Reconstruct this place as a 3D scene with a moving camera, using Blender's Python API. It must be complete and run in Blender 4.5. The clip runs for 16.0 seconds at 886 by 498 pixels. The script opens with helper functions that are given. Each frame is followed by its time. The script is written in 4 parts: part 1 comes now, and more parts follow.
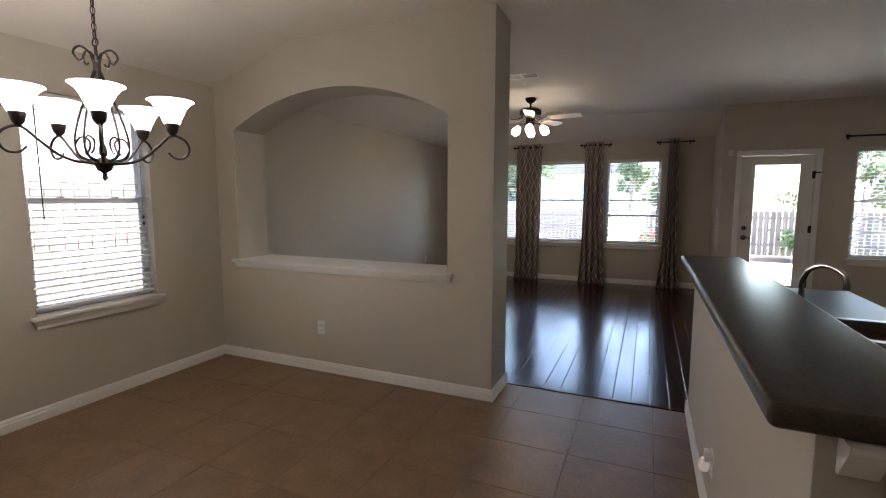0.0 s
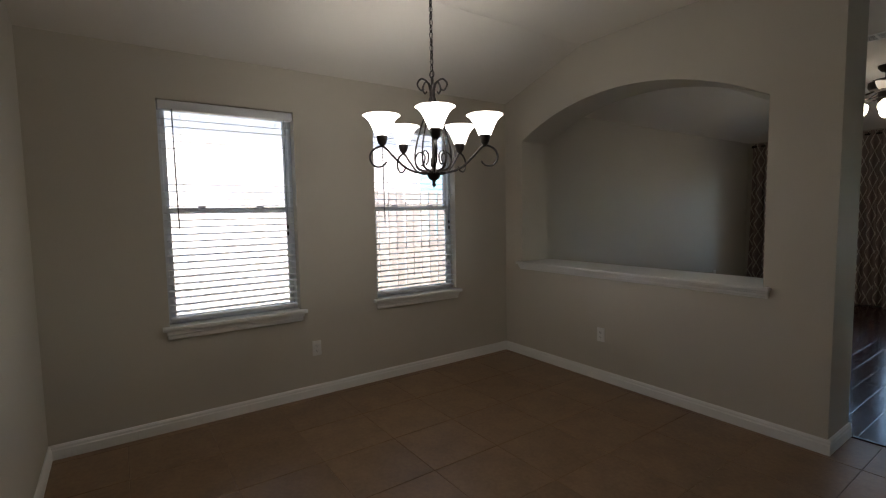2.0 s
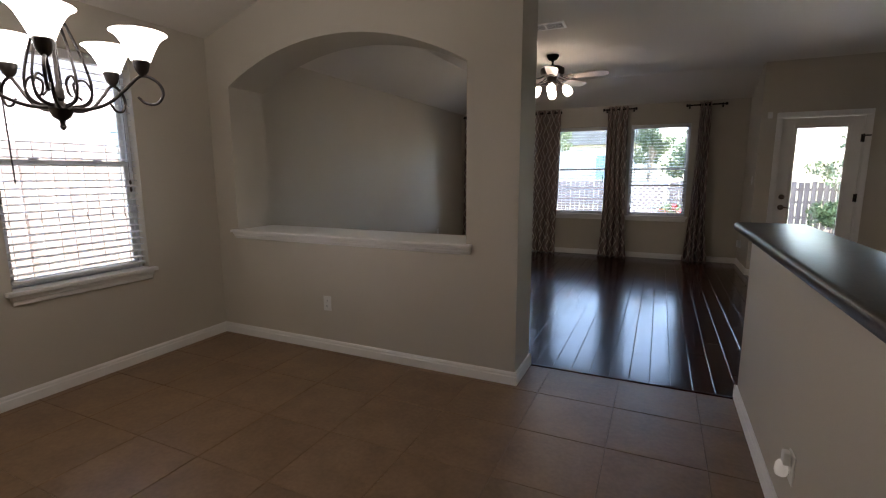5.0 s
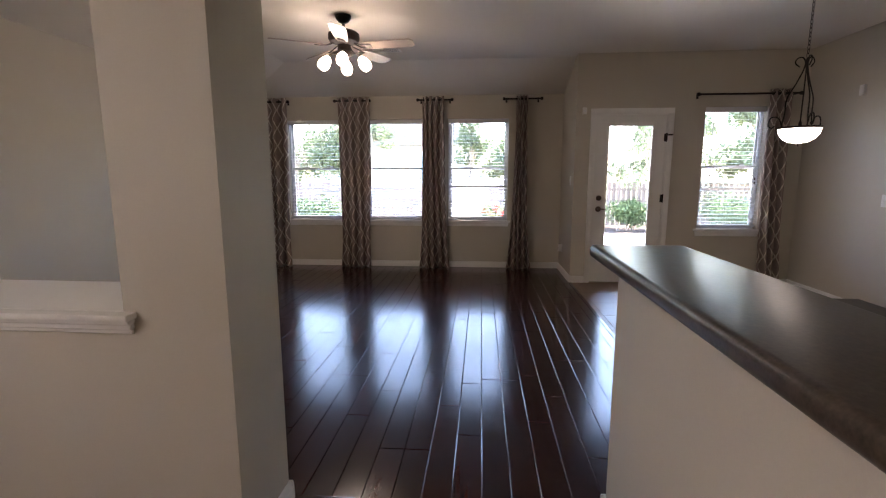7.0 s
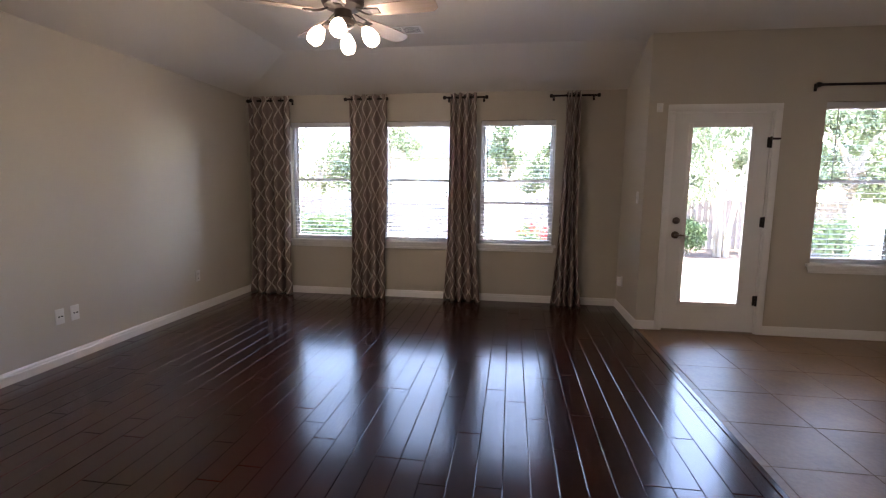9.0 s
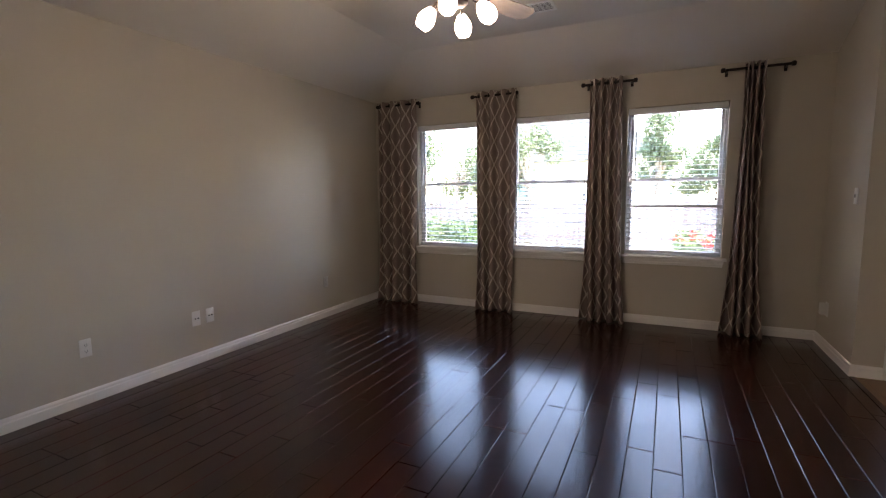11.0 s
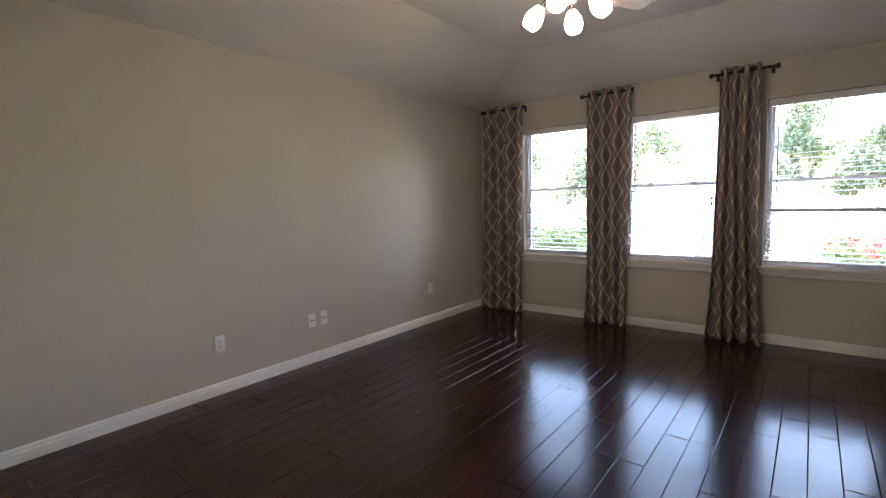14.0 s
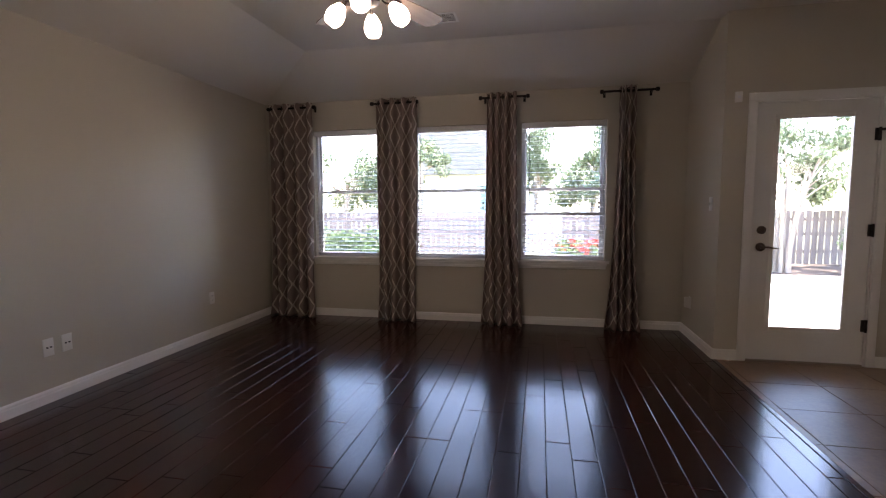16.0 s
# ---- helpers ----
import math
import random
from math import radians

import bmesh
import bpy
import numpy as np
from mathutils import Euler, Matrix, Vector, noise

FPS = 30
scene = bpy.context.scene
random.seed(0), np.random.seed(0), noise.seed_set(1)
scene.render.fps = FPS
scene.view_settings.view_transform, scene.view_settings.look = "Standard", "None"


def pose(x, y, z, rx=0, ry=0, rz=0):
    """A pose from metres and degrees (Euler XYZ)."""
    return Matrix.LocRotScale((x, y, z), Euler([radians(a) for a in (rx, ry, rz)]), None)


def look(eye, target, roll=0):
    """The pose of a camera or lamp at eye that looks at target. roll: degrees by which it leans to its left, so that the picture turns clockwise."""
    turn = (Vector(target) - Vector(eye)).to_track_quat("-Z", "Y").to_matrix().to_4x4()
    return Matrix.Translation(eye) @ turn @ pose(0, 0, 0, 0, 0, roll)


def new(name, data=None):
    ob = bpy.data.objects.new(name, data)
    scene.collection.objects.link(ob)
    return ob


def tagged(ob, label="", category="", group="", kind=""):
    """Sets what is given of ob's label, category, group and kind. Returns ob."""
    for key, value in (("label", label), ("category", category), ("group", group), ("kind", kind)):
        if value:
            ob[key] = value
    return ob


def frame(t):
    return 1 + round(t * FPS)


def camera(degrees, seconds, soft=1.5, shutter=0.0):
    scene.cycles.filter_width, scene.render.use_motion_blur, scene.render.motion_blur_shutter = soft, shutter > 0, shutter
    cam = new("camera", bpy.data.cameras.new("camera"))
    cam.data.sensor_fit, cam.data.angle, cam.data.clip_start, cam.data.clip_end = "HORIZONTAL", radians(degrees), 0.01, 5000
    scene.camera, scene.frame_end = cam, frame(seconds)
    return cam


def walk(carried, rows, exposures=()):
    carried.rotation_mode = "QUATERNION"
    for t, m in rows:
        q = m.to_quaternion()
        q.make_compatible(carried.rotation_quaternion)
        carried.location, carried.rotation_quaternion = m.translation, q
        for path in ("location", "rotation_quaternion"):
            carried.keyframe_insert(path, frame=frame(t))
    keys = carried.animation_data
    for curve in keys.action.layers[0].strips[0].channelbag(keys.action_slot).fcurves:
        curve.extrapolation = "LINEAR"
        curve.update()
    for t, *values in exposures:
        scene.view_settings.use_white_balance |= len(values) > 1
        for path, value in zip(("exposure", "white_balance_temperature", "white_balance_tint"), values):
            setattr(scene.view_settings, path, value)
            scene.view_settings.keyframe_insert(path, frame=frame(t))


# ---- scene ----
cam = camera(87, 16.0, soft=1.15)
PATH = [
    (0.0, pose(0.980, -3.116, 1.459, 83.86, -0.07, 23.61)),
    (0.5, pose(0.949, -3.154, 1.432, 84.51, 0.24, 29.62)),
    (1.0, pose(0.904, -3.176, 1.417, 84.89, 0.63, 37.58)),
    (1.5, pose(0.858, -3.186, 1.403, 85.40, 0.74, 46.93)),
    (2.0, pose(0.840, -3.212, 1.397, 85.58, 1.02, 54.84)),
    (2.5, pose(0.839, -3.255, 1.395, 85.53, 0.96, 58.64)),
    (3.0, pose(0.843, -3.264, 1.392, 84.74, 0.91, 59.92)),
    (3.5, pose(0.846, -3.221, 1.376, 84.27, 1.15, 57.53)),
    (4.0, pose(0.853, -3.137, 1.363, 83.03, 1.05, 49.24)),
    (4.5, pose(0.832, -2.998, 1.363, 81.76, 0.67, 36.52)),
    (5.0, pose(0.784, -2.813, 1.367, 80.87, 0.18, 24.74)),
    (7.5, pose(0.783, -0.984, 1.337, 81.46, 0.12, 4.10)),
    (8.0, pose(0.747, -0.679, 1.335, 82.42, -0.36, 5.20)),
    (10.5, pose(0.654, 0.374, 1.333, 82.76, 0.36, 18.38)),
    (11.0, pose(0.684, 0.407, 1.308, 83.40, 0.61, 25.51)),
    (11.5, pose(0.734, 0.397, 1.293, 84.11, 1.82, 36.33)),
    (12.0, pose(0.779, 0.378, 1.294, 84.78, 2.54, 46.71)),
    (12.5, pose(0.769, 0.382, 1.301, 85.17, 2.90, 51.28)),
    (13.0, pose(0.723, 0.402, 1.313, 84.75, 2.44, 51.11)),
    (13.5, pose(0.686, 0.432, 1.321, 84.34, 2.03, 46.42)),
    (14.0, pose(0.639, 0.481, 1.326, 84.22, 1.50, 38.21)),
    (14.5, pose(0.589, 0.536, 1.325, 83.90, 0.66, 30.46)),
    (15.0, pose(0.552, 0.516, 1.314, 83.79, 0.37, 22.78)),
    (15.5, pose(0.523, 0.454, 1.294, 83.94, 0.08, 16.28)),
    (16.0, pose(0.501, 0.414, 1.260, 84.82, 0.36, 11.65)),
]
EXPO = [(0.0, 4.2, 6650, 17), (1.0, 3.6, 6550, 16), (2.0, 3.25, 6350, 11), (3.0, 3.25, 6400, 9), (4.5, 3.52, 6450, 13), (5.0, 3.78, 6550, 17), (7.5, 4.68, 6750, 24), (8.2, 4.75, 6800, 25), (10.5, 4.6, 6850, 23), (11.5, 4.55, 7150, 22), (12.5, 5.38, 7250, 20), (13.5, 5.22, 6900, 18), (14.5, 4.58, 6650, 20), (15.0, 4.5, 6600, 21), (16.0, 4.18, 6800, 26)]
walk(cam, PATH, EXPO)

# ---------- world, sun, exposure ----------
SUN_EL, SUN_AZ = 66.0, 82.0      # azimuth clockwise from +y
world = bpy.data.worlds.new("sky")
scene.world = world
world.use_nodes = True
wn = world.node_tree
sky = wn.nodes.new("ShaderNodeTexSky")
sky.sky_type, sky.sun_disc = "NISHITA", False
sky.sun_elevation, sky.sun_rotation = radians(SUN_EL), radians(SUN_AZ)
wn.links.new(sky.outputs[0], wn.nodes["Background"].inputs[0])
wn.nodes["Background"].inputs[1].default_value = 0.15
sun_data = bpy.data.lights.new("sun", "SUN")
sun_data.energy, sun_data.angle, sun_data.color = 3.0, radians(0.53), (1.0, 0.94, 0.86)
sun = new("sun", sun_data)
saz, sel = radians(SUN_AZ), radians(SUN_EL)
sun.matrix_world = look((0, 0, 0), (-math.sin(saz) * math.cos(sel), -math.cos(saz) * math.cos(sel), -math.sin(sel)))

# ---------- plan ----------
XL, YA, YW, YD, XJ = -2.63, 0.36, 5.43, 4.53, 1.91
YS, XB, XR, YB = -3.60, 1.29, 4.51, -5.6
ZC, ZS = 2.75, 2.455               # flat ceiling, foot of the slopes
XC, YC = -1.72, 4.68              # where the slopes reach the flat part
TW = 0.15


# ---------- materials ----------
def nodes_of(name, rough=0.6, metal=0.0, spec=0.5):
    m = bpy.data.materials.new(name)
    m.use_nodes = True
    t = m.node_tree
    b = t.nodes["Principled BSDF"]
    b.inputs["Roughness"].default_value = rough
    b.inputs["Metallic"].default_value = metal
    b.inputs["Specular IOR Level"].default_value = spec
    return m, t, b


def noisy(name, c1, c2, scale=4.0, fine=80.0, rough=0.6, metal=0.0, bump=0.1, dist=0.002, spec=0.5, stretch=(1, 1, 1), per_object=0.0, rvar=0.08, amount=0.35):
    """Two scales of colour variation, roughness variation and fine relief."""
    m, t, b = nodes_of(name, rough, metal, spec)
    N, L = t.nodes, t.links
    co = N.new("ShaderNodeTexCoord")
    mp = N.new("ShaderNodeMapping")
    mp.inputs["Scale"].default_value = stretch
    L.new(co.outputs["Object"], mp.inputs[0])
    n1 = N.new("ShaderNodeTexNoise")
    n1.inputs["Scale"].default_value, n1.inputs["Detail"].default_value = scale, 5
    n2 = N.new("ShaderNodeTexNoise")
    n2.inputs["Scale"].default_value, n2.inputs["Detail"].default_value = fine, 3
    L.new(mp.outputs[0], n1.inputs[0])
    L.new(mp.outputs[0], n2.inputs[0])
    mixf = N.new("ShaderNodeMath")
    mixf.operation = "MULTIPLY_ADD"
    mixf.inputs[1].default_value = amount
    L.new(n2.outputs[0], mixf.inputs[0])
    sc = N.new("ShaderNodeMath")
    sc.operation = "MULTIPLY"
    sc.inputs[1].default_value = 1 - amount
    L.new(n1.outputs[0], sc.inputs[0])
    L.new(sc.outputs[0], mixf.inputs[2])
    ramp = N.new("ShaderNodeValToRGB")
    ramp.color_ramp.elements[0].position, ramp.color_ramp.elements[1].position = 0.3, 0.7
    ramp.color_ramp.elements[0].color, ramp.color_ramp.elements[1].color = (*c1, 1), (*c2, 1)
    L.new(mixf.outputs[0], ramp.inputs[0])
    out = ramp.outputs[0]
    if per_object:
        oi = N.new("ShaderNodeObjectInfo")
        hs = N.new("ShaderNodeHueSaturation")
        mr = N.new("ShaderNodeMapRange")
        mr.inputs[3].default_value, mr.inputs[4].default_value = 1 - per_object, 1 + per_object
        L.new(oi.outputs["Random"], mr.inputs[0])
        L.new(mr.outputs[0], hs.inputs["Value"])
        L.new(out, hs.inputs["Color"])
        out = hs.outputs[0]
        ad = N.new("ShaderNodeVectorMath")
        ml = N.new("ShaderNodeMath")
        ml.operation = "MULTIPLY"
        ml.inputs[1].default_value = 37.0
        L.new(oi.outputs["Random"], ml.inputs[0])
        L.new(co.outputs["Object"], ad.inputs[0])
        L.new(ml.outputs[0], ad.inputs[1])
        L.new(ad.outputs[0], mp.inputs[0])
    L.new(out, b.inputs["Base Color"])
    rr = N.new("ShaderNodeMapRange")
    rr.inputs[3].default_value, rr.inputs[4].default_value = max(0.02, rough - rvar), min(1, rough + rvar)
    L.new(n1.outputs[0], rr.inputs[0])
    L.new(rr.outputs[0], b.inputs["Roughness"])
    if bump:
        bp = N.new("ShaderNodeBump")
        bp.inputs["Strength"].default_value, bp.inputs["Distance"].default_value = bump, dist
        L.new(n2.outputs[0], bp.inputs["Height"])
        L.new(bp.outputs[0], b.inputs["Normal"])
    return m


def glowing(name, colour, power):
    m, t, b = nodes_of(name, 0.35)
    b.inputs["Base Color"].default_value = (0.9, 0.88, 0.84, 1)
    b.inputs["Emission Color"].default_value = (*colour, 1)
    b.inputs["Emission Strength"].default_value = power
    return m


def pane_material(name):
    m = bpy.data.materials.new(name)
    m.use_nodes = True
    t = m.node_tree
    t.nodes.clear()
    o = t.nodes.new("ShaderNodeOutputMaterial")
    mix = t.nodes.new("ShaderNodeMixShader")
    fr = t.nodes.new("ShaderNodeFresnel")
    fr.inputs[0].default_value = 1.45
    tr = t.nodes.new("ShaderNodeBsdfTransparent")
    tr.inputs[0].default_value = (0.93, 0.95, 0.94, 1)
    gl = t.nodes.new("ShaderNodeBsdfGlossy")
    gl.inputs["Roughness"].default_value = 0.01
    t.links.new(fr.outputs[0], mix.inputs[0])
    t.links.new(tr.outputs[0], mix.inputs[1])
    t.links.new(gl.outputs[0], mix.inputs[2])
    t.links.new(mix.outputs[0], o.inputs[0])
    return m


def curtain_cloth():
    """Taupe cloth with a pale woven trellis, by the cloth's own UV in metres."""
    m, t, b = nodes_of("curtain_cloth", 0.85, 0, 0.2)
    N, L = t.nodes, t.links
    uv = N.new("ShaderNodeUVMap")
    sp = N.new("ShaderNodeSeparateXYZ")
    L.new(uv.outputs[0], sp.inputs[0])

    def mth(op, a, c=None, k=None):
        n = N.new("ShaderNodeMath")
        n.operation = op
        for i, q in enumerate((a, c, k)):
            if q is None:
                continue
            if isinstance(q, (int, float)):
                n.inputs[i].default_value = q
            else:
                L.new(q, n.inputs[i])
        return n.outputs[0]
    wide, high = 0.19, 0.25
    u = mth("DIVIDE", sp.outputs[0], wide)
    w = mth("COSINE", mth("MULTIPLY", sp.outputs[1], 2 * math.pi / high))
    w3 = mth("MULTIPLY", mth("MULTIPLY", w, w), w)
    a = mth("ADD", mth("MULTIPLY", mth("ADD", mth("MULTIPLY", w, 0.6), mth("MULTIPLY", w3, 0.4)), 0.2), 0.25)

    def dist_to(q):
        return mth("ABSOLUTE", mth("SUBTRACT", mth("FRACT", q), 0.5))
    d = mth("MINIMUM", dist_to(mth("ADD", mth("SUBTRACT", u, a), 10.5)), dist_to(mth("ADD", mth("ADD", u, a), 10.5)))
    line = mth("LESS_THAN", d, 0.058)
    no = N.new("ShaderNodeTexNoise")
    no.inputs["Scale"].default_value = 900
    L.new(uv.outputs[0], no.inputs[0])
    mx = N.new("ShaderNodeMix")
    mx.data_type = "RGBA"
    L.new(line, mx.inputs[0])
    mx.inputs[6].default_value = (0.36, 0.285, 0.255, 1)
    mx.inputs[7].default_value = (0.75, 0.69, 0.62, 1)
    hs = N.new("ShaderNodeHueSaturation")
    L.new(mx.outputs[2], hs.inputs["Color"])
    L.new(mth("ADD", mth("MULTIPLY", no.outputs[0], 0.4), 0.8), hs.inputs["Value"])
    L.new(hs.outputs[0], b.inputs["Base Color"])
    bp = N.new("ShaderNodeBump")
    bp.inputs["Strength"].default_value, bp.inputs["Distance"].default_value = 0.3, 0.001
    L.new(no.outputs[0], bp.inputs["Height"])
    L.new(bp.outputs[0], b.inputs["Normal"])
    tl = N.new("ShaderNodeBsdfTranslucent")
    L.new(hs.outputs[0], tl.inputs[0])
    ms = N.new("ShaderNodeMixShader")
    ms.inputs[0].default_value = 0.32
    L.new(b.outputs[0], ms.inputs[1])
    L.new(tl.outputs[0], ms.inputs[2])
    L.new(ms.outputs[0], N["Material Output"].inputs[0])
    return m


WALL = noisy("wall_paint", (0.545, 0.50, 0.425), (0.59, 0.545, 0.465), 1.3, 160, 0.55, bump=0.12, dist=0.0015, spec=0.35)
CEIL = noisy("ceiling_paint", (0.76, 0.715, 0.65), (0.80, 0.755, 0.69), 1.1, 140, 0.7, bump=0.2, dist=0.002, spec=0.3)
WHITE = noisy("white_trim_paint", (0.82, 0.81, 0.78), (0.87, 0.86, 0.83), 3, 60, 0.35, bump=0.03)
VINYL = noisy("white_vinyl", (0.74, 0.76, 0.78), (0.8, 0.82, 0.84), 3, 60, 0.4, bump=0.0)
SLAT = noisy("blind_slat", (0.7, 0.71, 0.73), (0.76, 0.77, 0.78), 6, 90, 0.45, bump=0.02)
PLASTIC = noisy("white_plastic", (0.78, 0.77, 0.74), (0.82, 0.81, 0.78), 10, 90, 0.35, bump=0.0)
# near-black of jacks and wands; also paints the shade in sockets and vents
DARKSLOT = noisy("dark_slot", (0.02, 0.02, 0.02), (0.04, 0.04, 0.04), 9, 90, 0.6, bump=0)
BRONZE = noisy("oil_rubbed_bronze", (0.013, 0.0095, 0.008), (0.032, 0.023, 0.019), 14, 120, 0.45, 0.5, 0.08)
NICKEL = noisy("satin_nickel", (0.3, 0.26, 0.22), (0.42, 0.37, 0.31), 20, 150, 0.32, 0.95, 0.03)
AGED = noisy("aged_bronze_hardware", (0.09, 0.068, 0.055), (0.16, 0.12, 0.095), 20, 150, 0.35, 0.85, 0.03)
CHROME = noisy("chrome", (0.75, 0.75, 0.76), (0.85, 0.85, 0.86), 9, 90, 0.08, 1.0, 0, rvar=0.03)
STEEL = noisy("sink_steel", (0.42, 0.42, 0.42), (0.55, 0.55, 0.55), 6, 120, 0.3, 0.95, 0.05)
WOOD = noisy("dark_cherry_plank", (0.017, 0.0038, 0.0024), (0.050, 0.0102, 0.0055), 3.2, 55, 0.17, bump=0.12, dist=0.0012, stretch=(9, 0.7, 1), per_object=0.3, rvar=0.05, spec=0.36)
WOOD.node_tree.nodes["Principled BSDF"].inputs["Coat Weight"].default_value = 0.16
WOOD.node_tree.nodes["Principled BSDF"].inputs["Coat Roughness"].default_value = 0.17
JOINT = noisy("plank_joint", (0.012, 0.007, 0.005), (0.02, 0.012, 0.009), 6, 90, 0.7, bump=0.1)
TILE = noisy("tan_ceramic_tile", (0.155, 0.089, 0.045), (0.275, 0.173, 0.097), 5.0, 45, 0.4, bump=0.1, dist=0.002, per_object=0.06, rvar=0.08)
GROUT = noisy("brown_grout", (0.15, 0.09, 0.048), (0.21, 0.13, 0.075), 8, 120, 0.6, bump=0.3)
LAMINATE = noisy("dark_speckled_laminate", (0.032, 0.023, 0.016), (0.105, 0.08, 0.06), 22, 130, 0.33, bump=0.03, rvar=0.05, amount=0.5, spec=0.3)
BLADE = noisy("fan_blade_veneer", (0.33, 0.25, 0.2), (0.45, 0.36, 0.3), 3, 50, 0.3, stretch=(1, 8, 1), bump=0.03)
SHADE = glowing("lit_frosted_glass", (1.0, 0.95, 0.87), 0.95)
BOWL = glowing("lit_bowl_glass", (1.0, 0.92, 0.8), 0.6)
FANSHADE = glowing("lit_fan_glass", (1.0, 0.86, 0.68), 1.7)
PANE = pane_material("window_glass")
CLOTH = curtain_cloth()
FENCE = noisy("weathered_cedar", (0.19, 0.15, 0.135), (0.32, 0.265, 0.24), 3, 40, 0.85, stretch=(6, 6, 0.6), per_object=0.2, bump=0.3, dist=0.004)
LAWN = noisy("dry_lawn", (0.12, 0.13, 0.06), (0.22, 0.21, 0.12), 0.8, 60, 0.95, bump=0.6, dist=0.03)
CONCRETE = noisy("pale_concrete", (0.48, 0.46, 0.43), (0.6, 0.58, 0.54), 1.5, 70, 0.85, bump=0.2)
BRICK = noisy("pinkish_brick", (0.46, 0.37, 0.34), (0.6, 0.51, 0.47), 3, 60, 0.85, bump=0.2, per_object=0.15)
SIDING = noisy("pale_siding", (0.6, 0.58, 0.54), (0.68, 0.66, 0.62), 2, 50, 0.7, bump=0.1)
ROOFING = noisy("grey_shingle", (0.16, 0.15, 0.14), (0.26, 0.25, 0.24), 2, 50, 0.9, bump=0.4)
LEAF = noisy("leaf_green", (0.08, 0.11, 0.055), (0.19, 0.24, 0.13), 1.5, 30, 0.55, bump=0)
HEDGE_LEAF = noisy("hedge_green", (0.04, 0.07, 0.026), (0.12, 0.19, 0.07), 3, 30, 0.5, bump=0)
BARK = noisy("pale_bark", (0.24, 0.2, 0.16), (0.42, 0.36, 0.3), 6, 50, 0.85, bump=0.4, stretch=(3, 3, 0.6))
PETAL = noisy("red_petal", (0.5, 0.03, 0.03), (0.7, 0.08, 0.06), 6, 40, 0.5, bump=0)
MULCH = noisy("mulch", (0.05, 0.035, 0.025), (0.11, 0.08, 0.06), 6, 60, 0.95, bump=0.6, dist=0.02)
CABINET = noisy("cabinet_wood", (0.2, 0.11, 0.06), (0.3, 0.17, 0.09), 3, 50, 0.4, stretch=(6, 6, 0.7))


# ---------- mesh helpers ----------
def box(bm, x0, y0, z0, x1, y1, z1, bevel=0.0, seg=1):
    vs = bmesh.ops.create_cube(bm, size=1.0)["verts"]
    for v in vs:
        v.co = Vector(((x0 + x1) / 2 + v.co.x * (x1 - x0), (y0 + y1) / 2 + v.co.y * (y1 - y0), (z0 + z1) / 2 + v.co.z * (z1 - z0)))
    if bevel:
        es = {e for v in vs for e in v.link_edges}
        bmesh.ops.bevel(bm, geom=list(es), offset=bevel, segments=seg, affect="EDGES", profile=0.5)


def lathe(bm, prof, n=24, centre=(0, 0, 0), axis_m=None):
    """A solid of revolution about z from (radius, height) pairs."""
    rings = []
    for r, z in prof:
        ring = []
        for i in range(n):
            a = 2 * math.pi * i / n
            p = Vector((max(r, 0.0005) * math.cos(a), max(r, 0.0005) * math.sin(a), z))
            p = (axis_m @ p) if axis_m else p
            ring.append(bm.verts.new(p + Vector(centre)))
        rings.append(ring)
    for a, b in zip(rings, rings[1:]):
        for i in range(n):
            bm.faces.new((a[i], a[(i + 1) % n], b[(i + 1) % n], b[i]))
    bm.faces.new(list(reversed(rings[0])))
    bm.faces.new(rings[-1])


def tube(bm, pts, r, n=8, taper=None):
    """A round bar along points."""
    pts = [Vector(p) for p in pts]
    rings, up = [], None
    for i, p in enumerate(pts):
        d = (pts[min(i + 1, len(pts) - 1)] - pts[max(i - 1, 0)]).normalized()
        if up is None:
            up = d.orthogonal().normalized()
        up = (up - d * up.dot(d)).normalized()
        sd = d.cross(up)
        rr = r if taper is None else r + (taper - r) * i / (len(pts) - 1)
        rings.append([bm.verts.new(p + (up * math.cos(2 * math.pi * k / n) + sd * math.sin(2 * math.pi * k / n)) * rr) for k in range(n)])
    for a, b in zip(rings, rings[1:]):
        for k in range(n):
            bm.faces.new((a[k], a[(k + 1) % n], b[(k + 1) % n], b[k]))
    bm.faces.new(list(reversed(rings[0])))
    bm.faces.new(rings[-1])


def ring(bm, centre, R, r, m=None, n=20, k=8):
    pts = []
    for i in range(n):
        a = 2 * math.pi * i / n
        circ = []
        for j in range(k):
            b = 2 * math.pi * j / k
            p = Vector(((R + r * math.cos(b)) * math.cos(a), (R + r * math.cos(b)) * math.sin(a), r * math.sin(b)))
            circ.append(bm.verts.new((m @ p if m else p) + Vector(centre)))
        pts.append(circ)
    for i in range(n):
        for j in range(k):
            bm.faces.new((pts[i][j], pts[(i + 1) % n][j], pts[(i + 1) % n][(j + 1) % k], pts[i][(j + 1) % k]))


def curve_pts(ctrl, n=40):
    """A smooth line through control points (Catmull-Rom)."""
    c = [Vector(p) for p in ctrl]
    c = [2 * c[0] - c[1]] + c + [2 * c[-1] - c[-2]]
    out = []
    seg = len(c) - 3
    for i in range(n + 1):
        f = i / n * seg
        k = min(int(f), seg - 1)
        t = f - k
        p0, p1, p2, p3 = c[k:k + 4]
        out.append(0.5 * ((2 * p1) + (p2 - p0) * t + (2 * p0 - 5 * p1 + 4 * p2 - p3) * t * t + (3 * p1 - p0 - 3 * p2 + p3) * t ** 3))
    return out


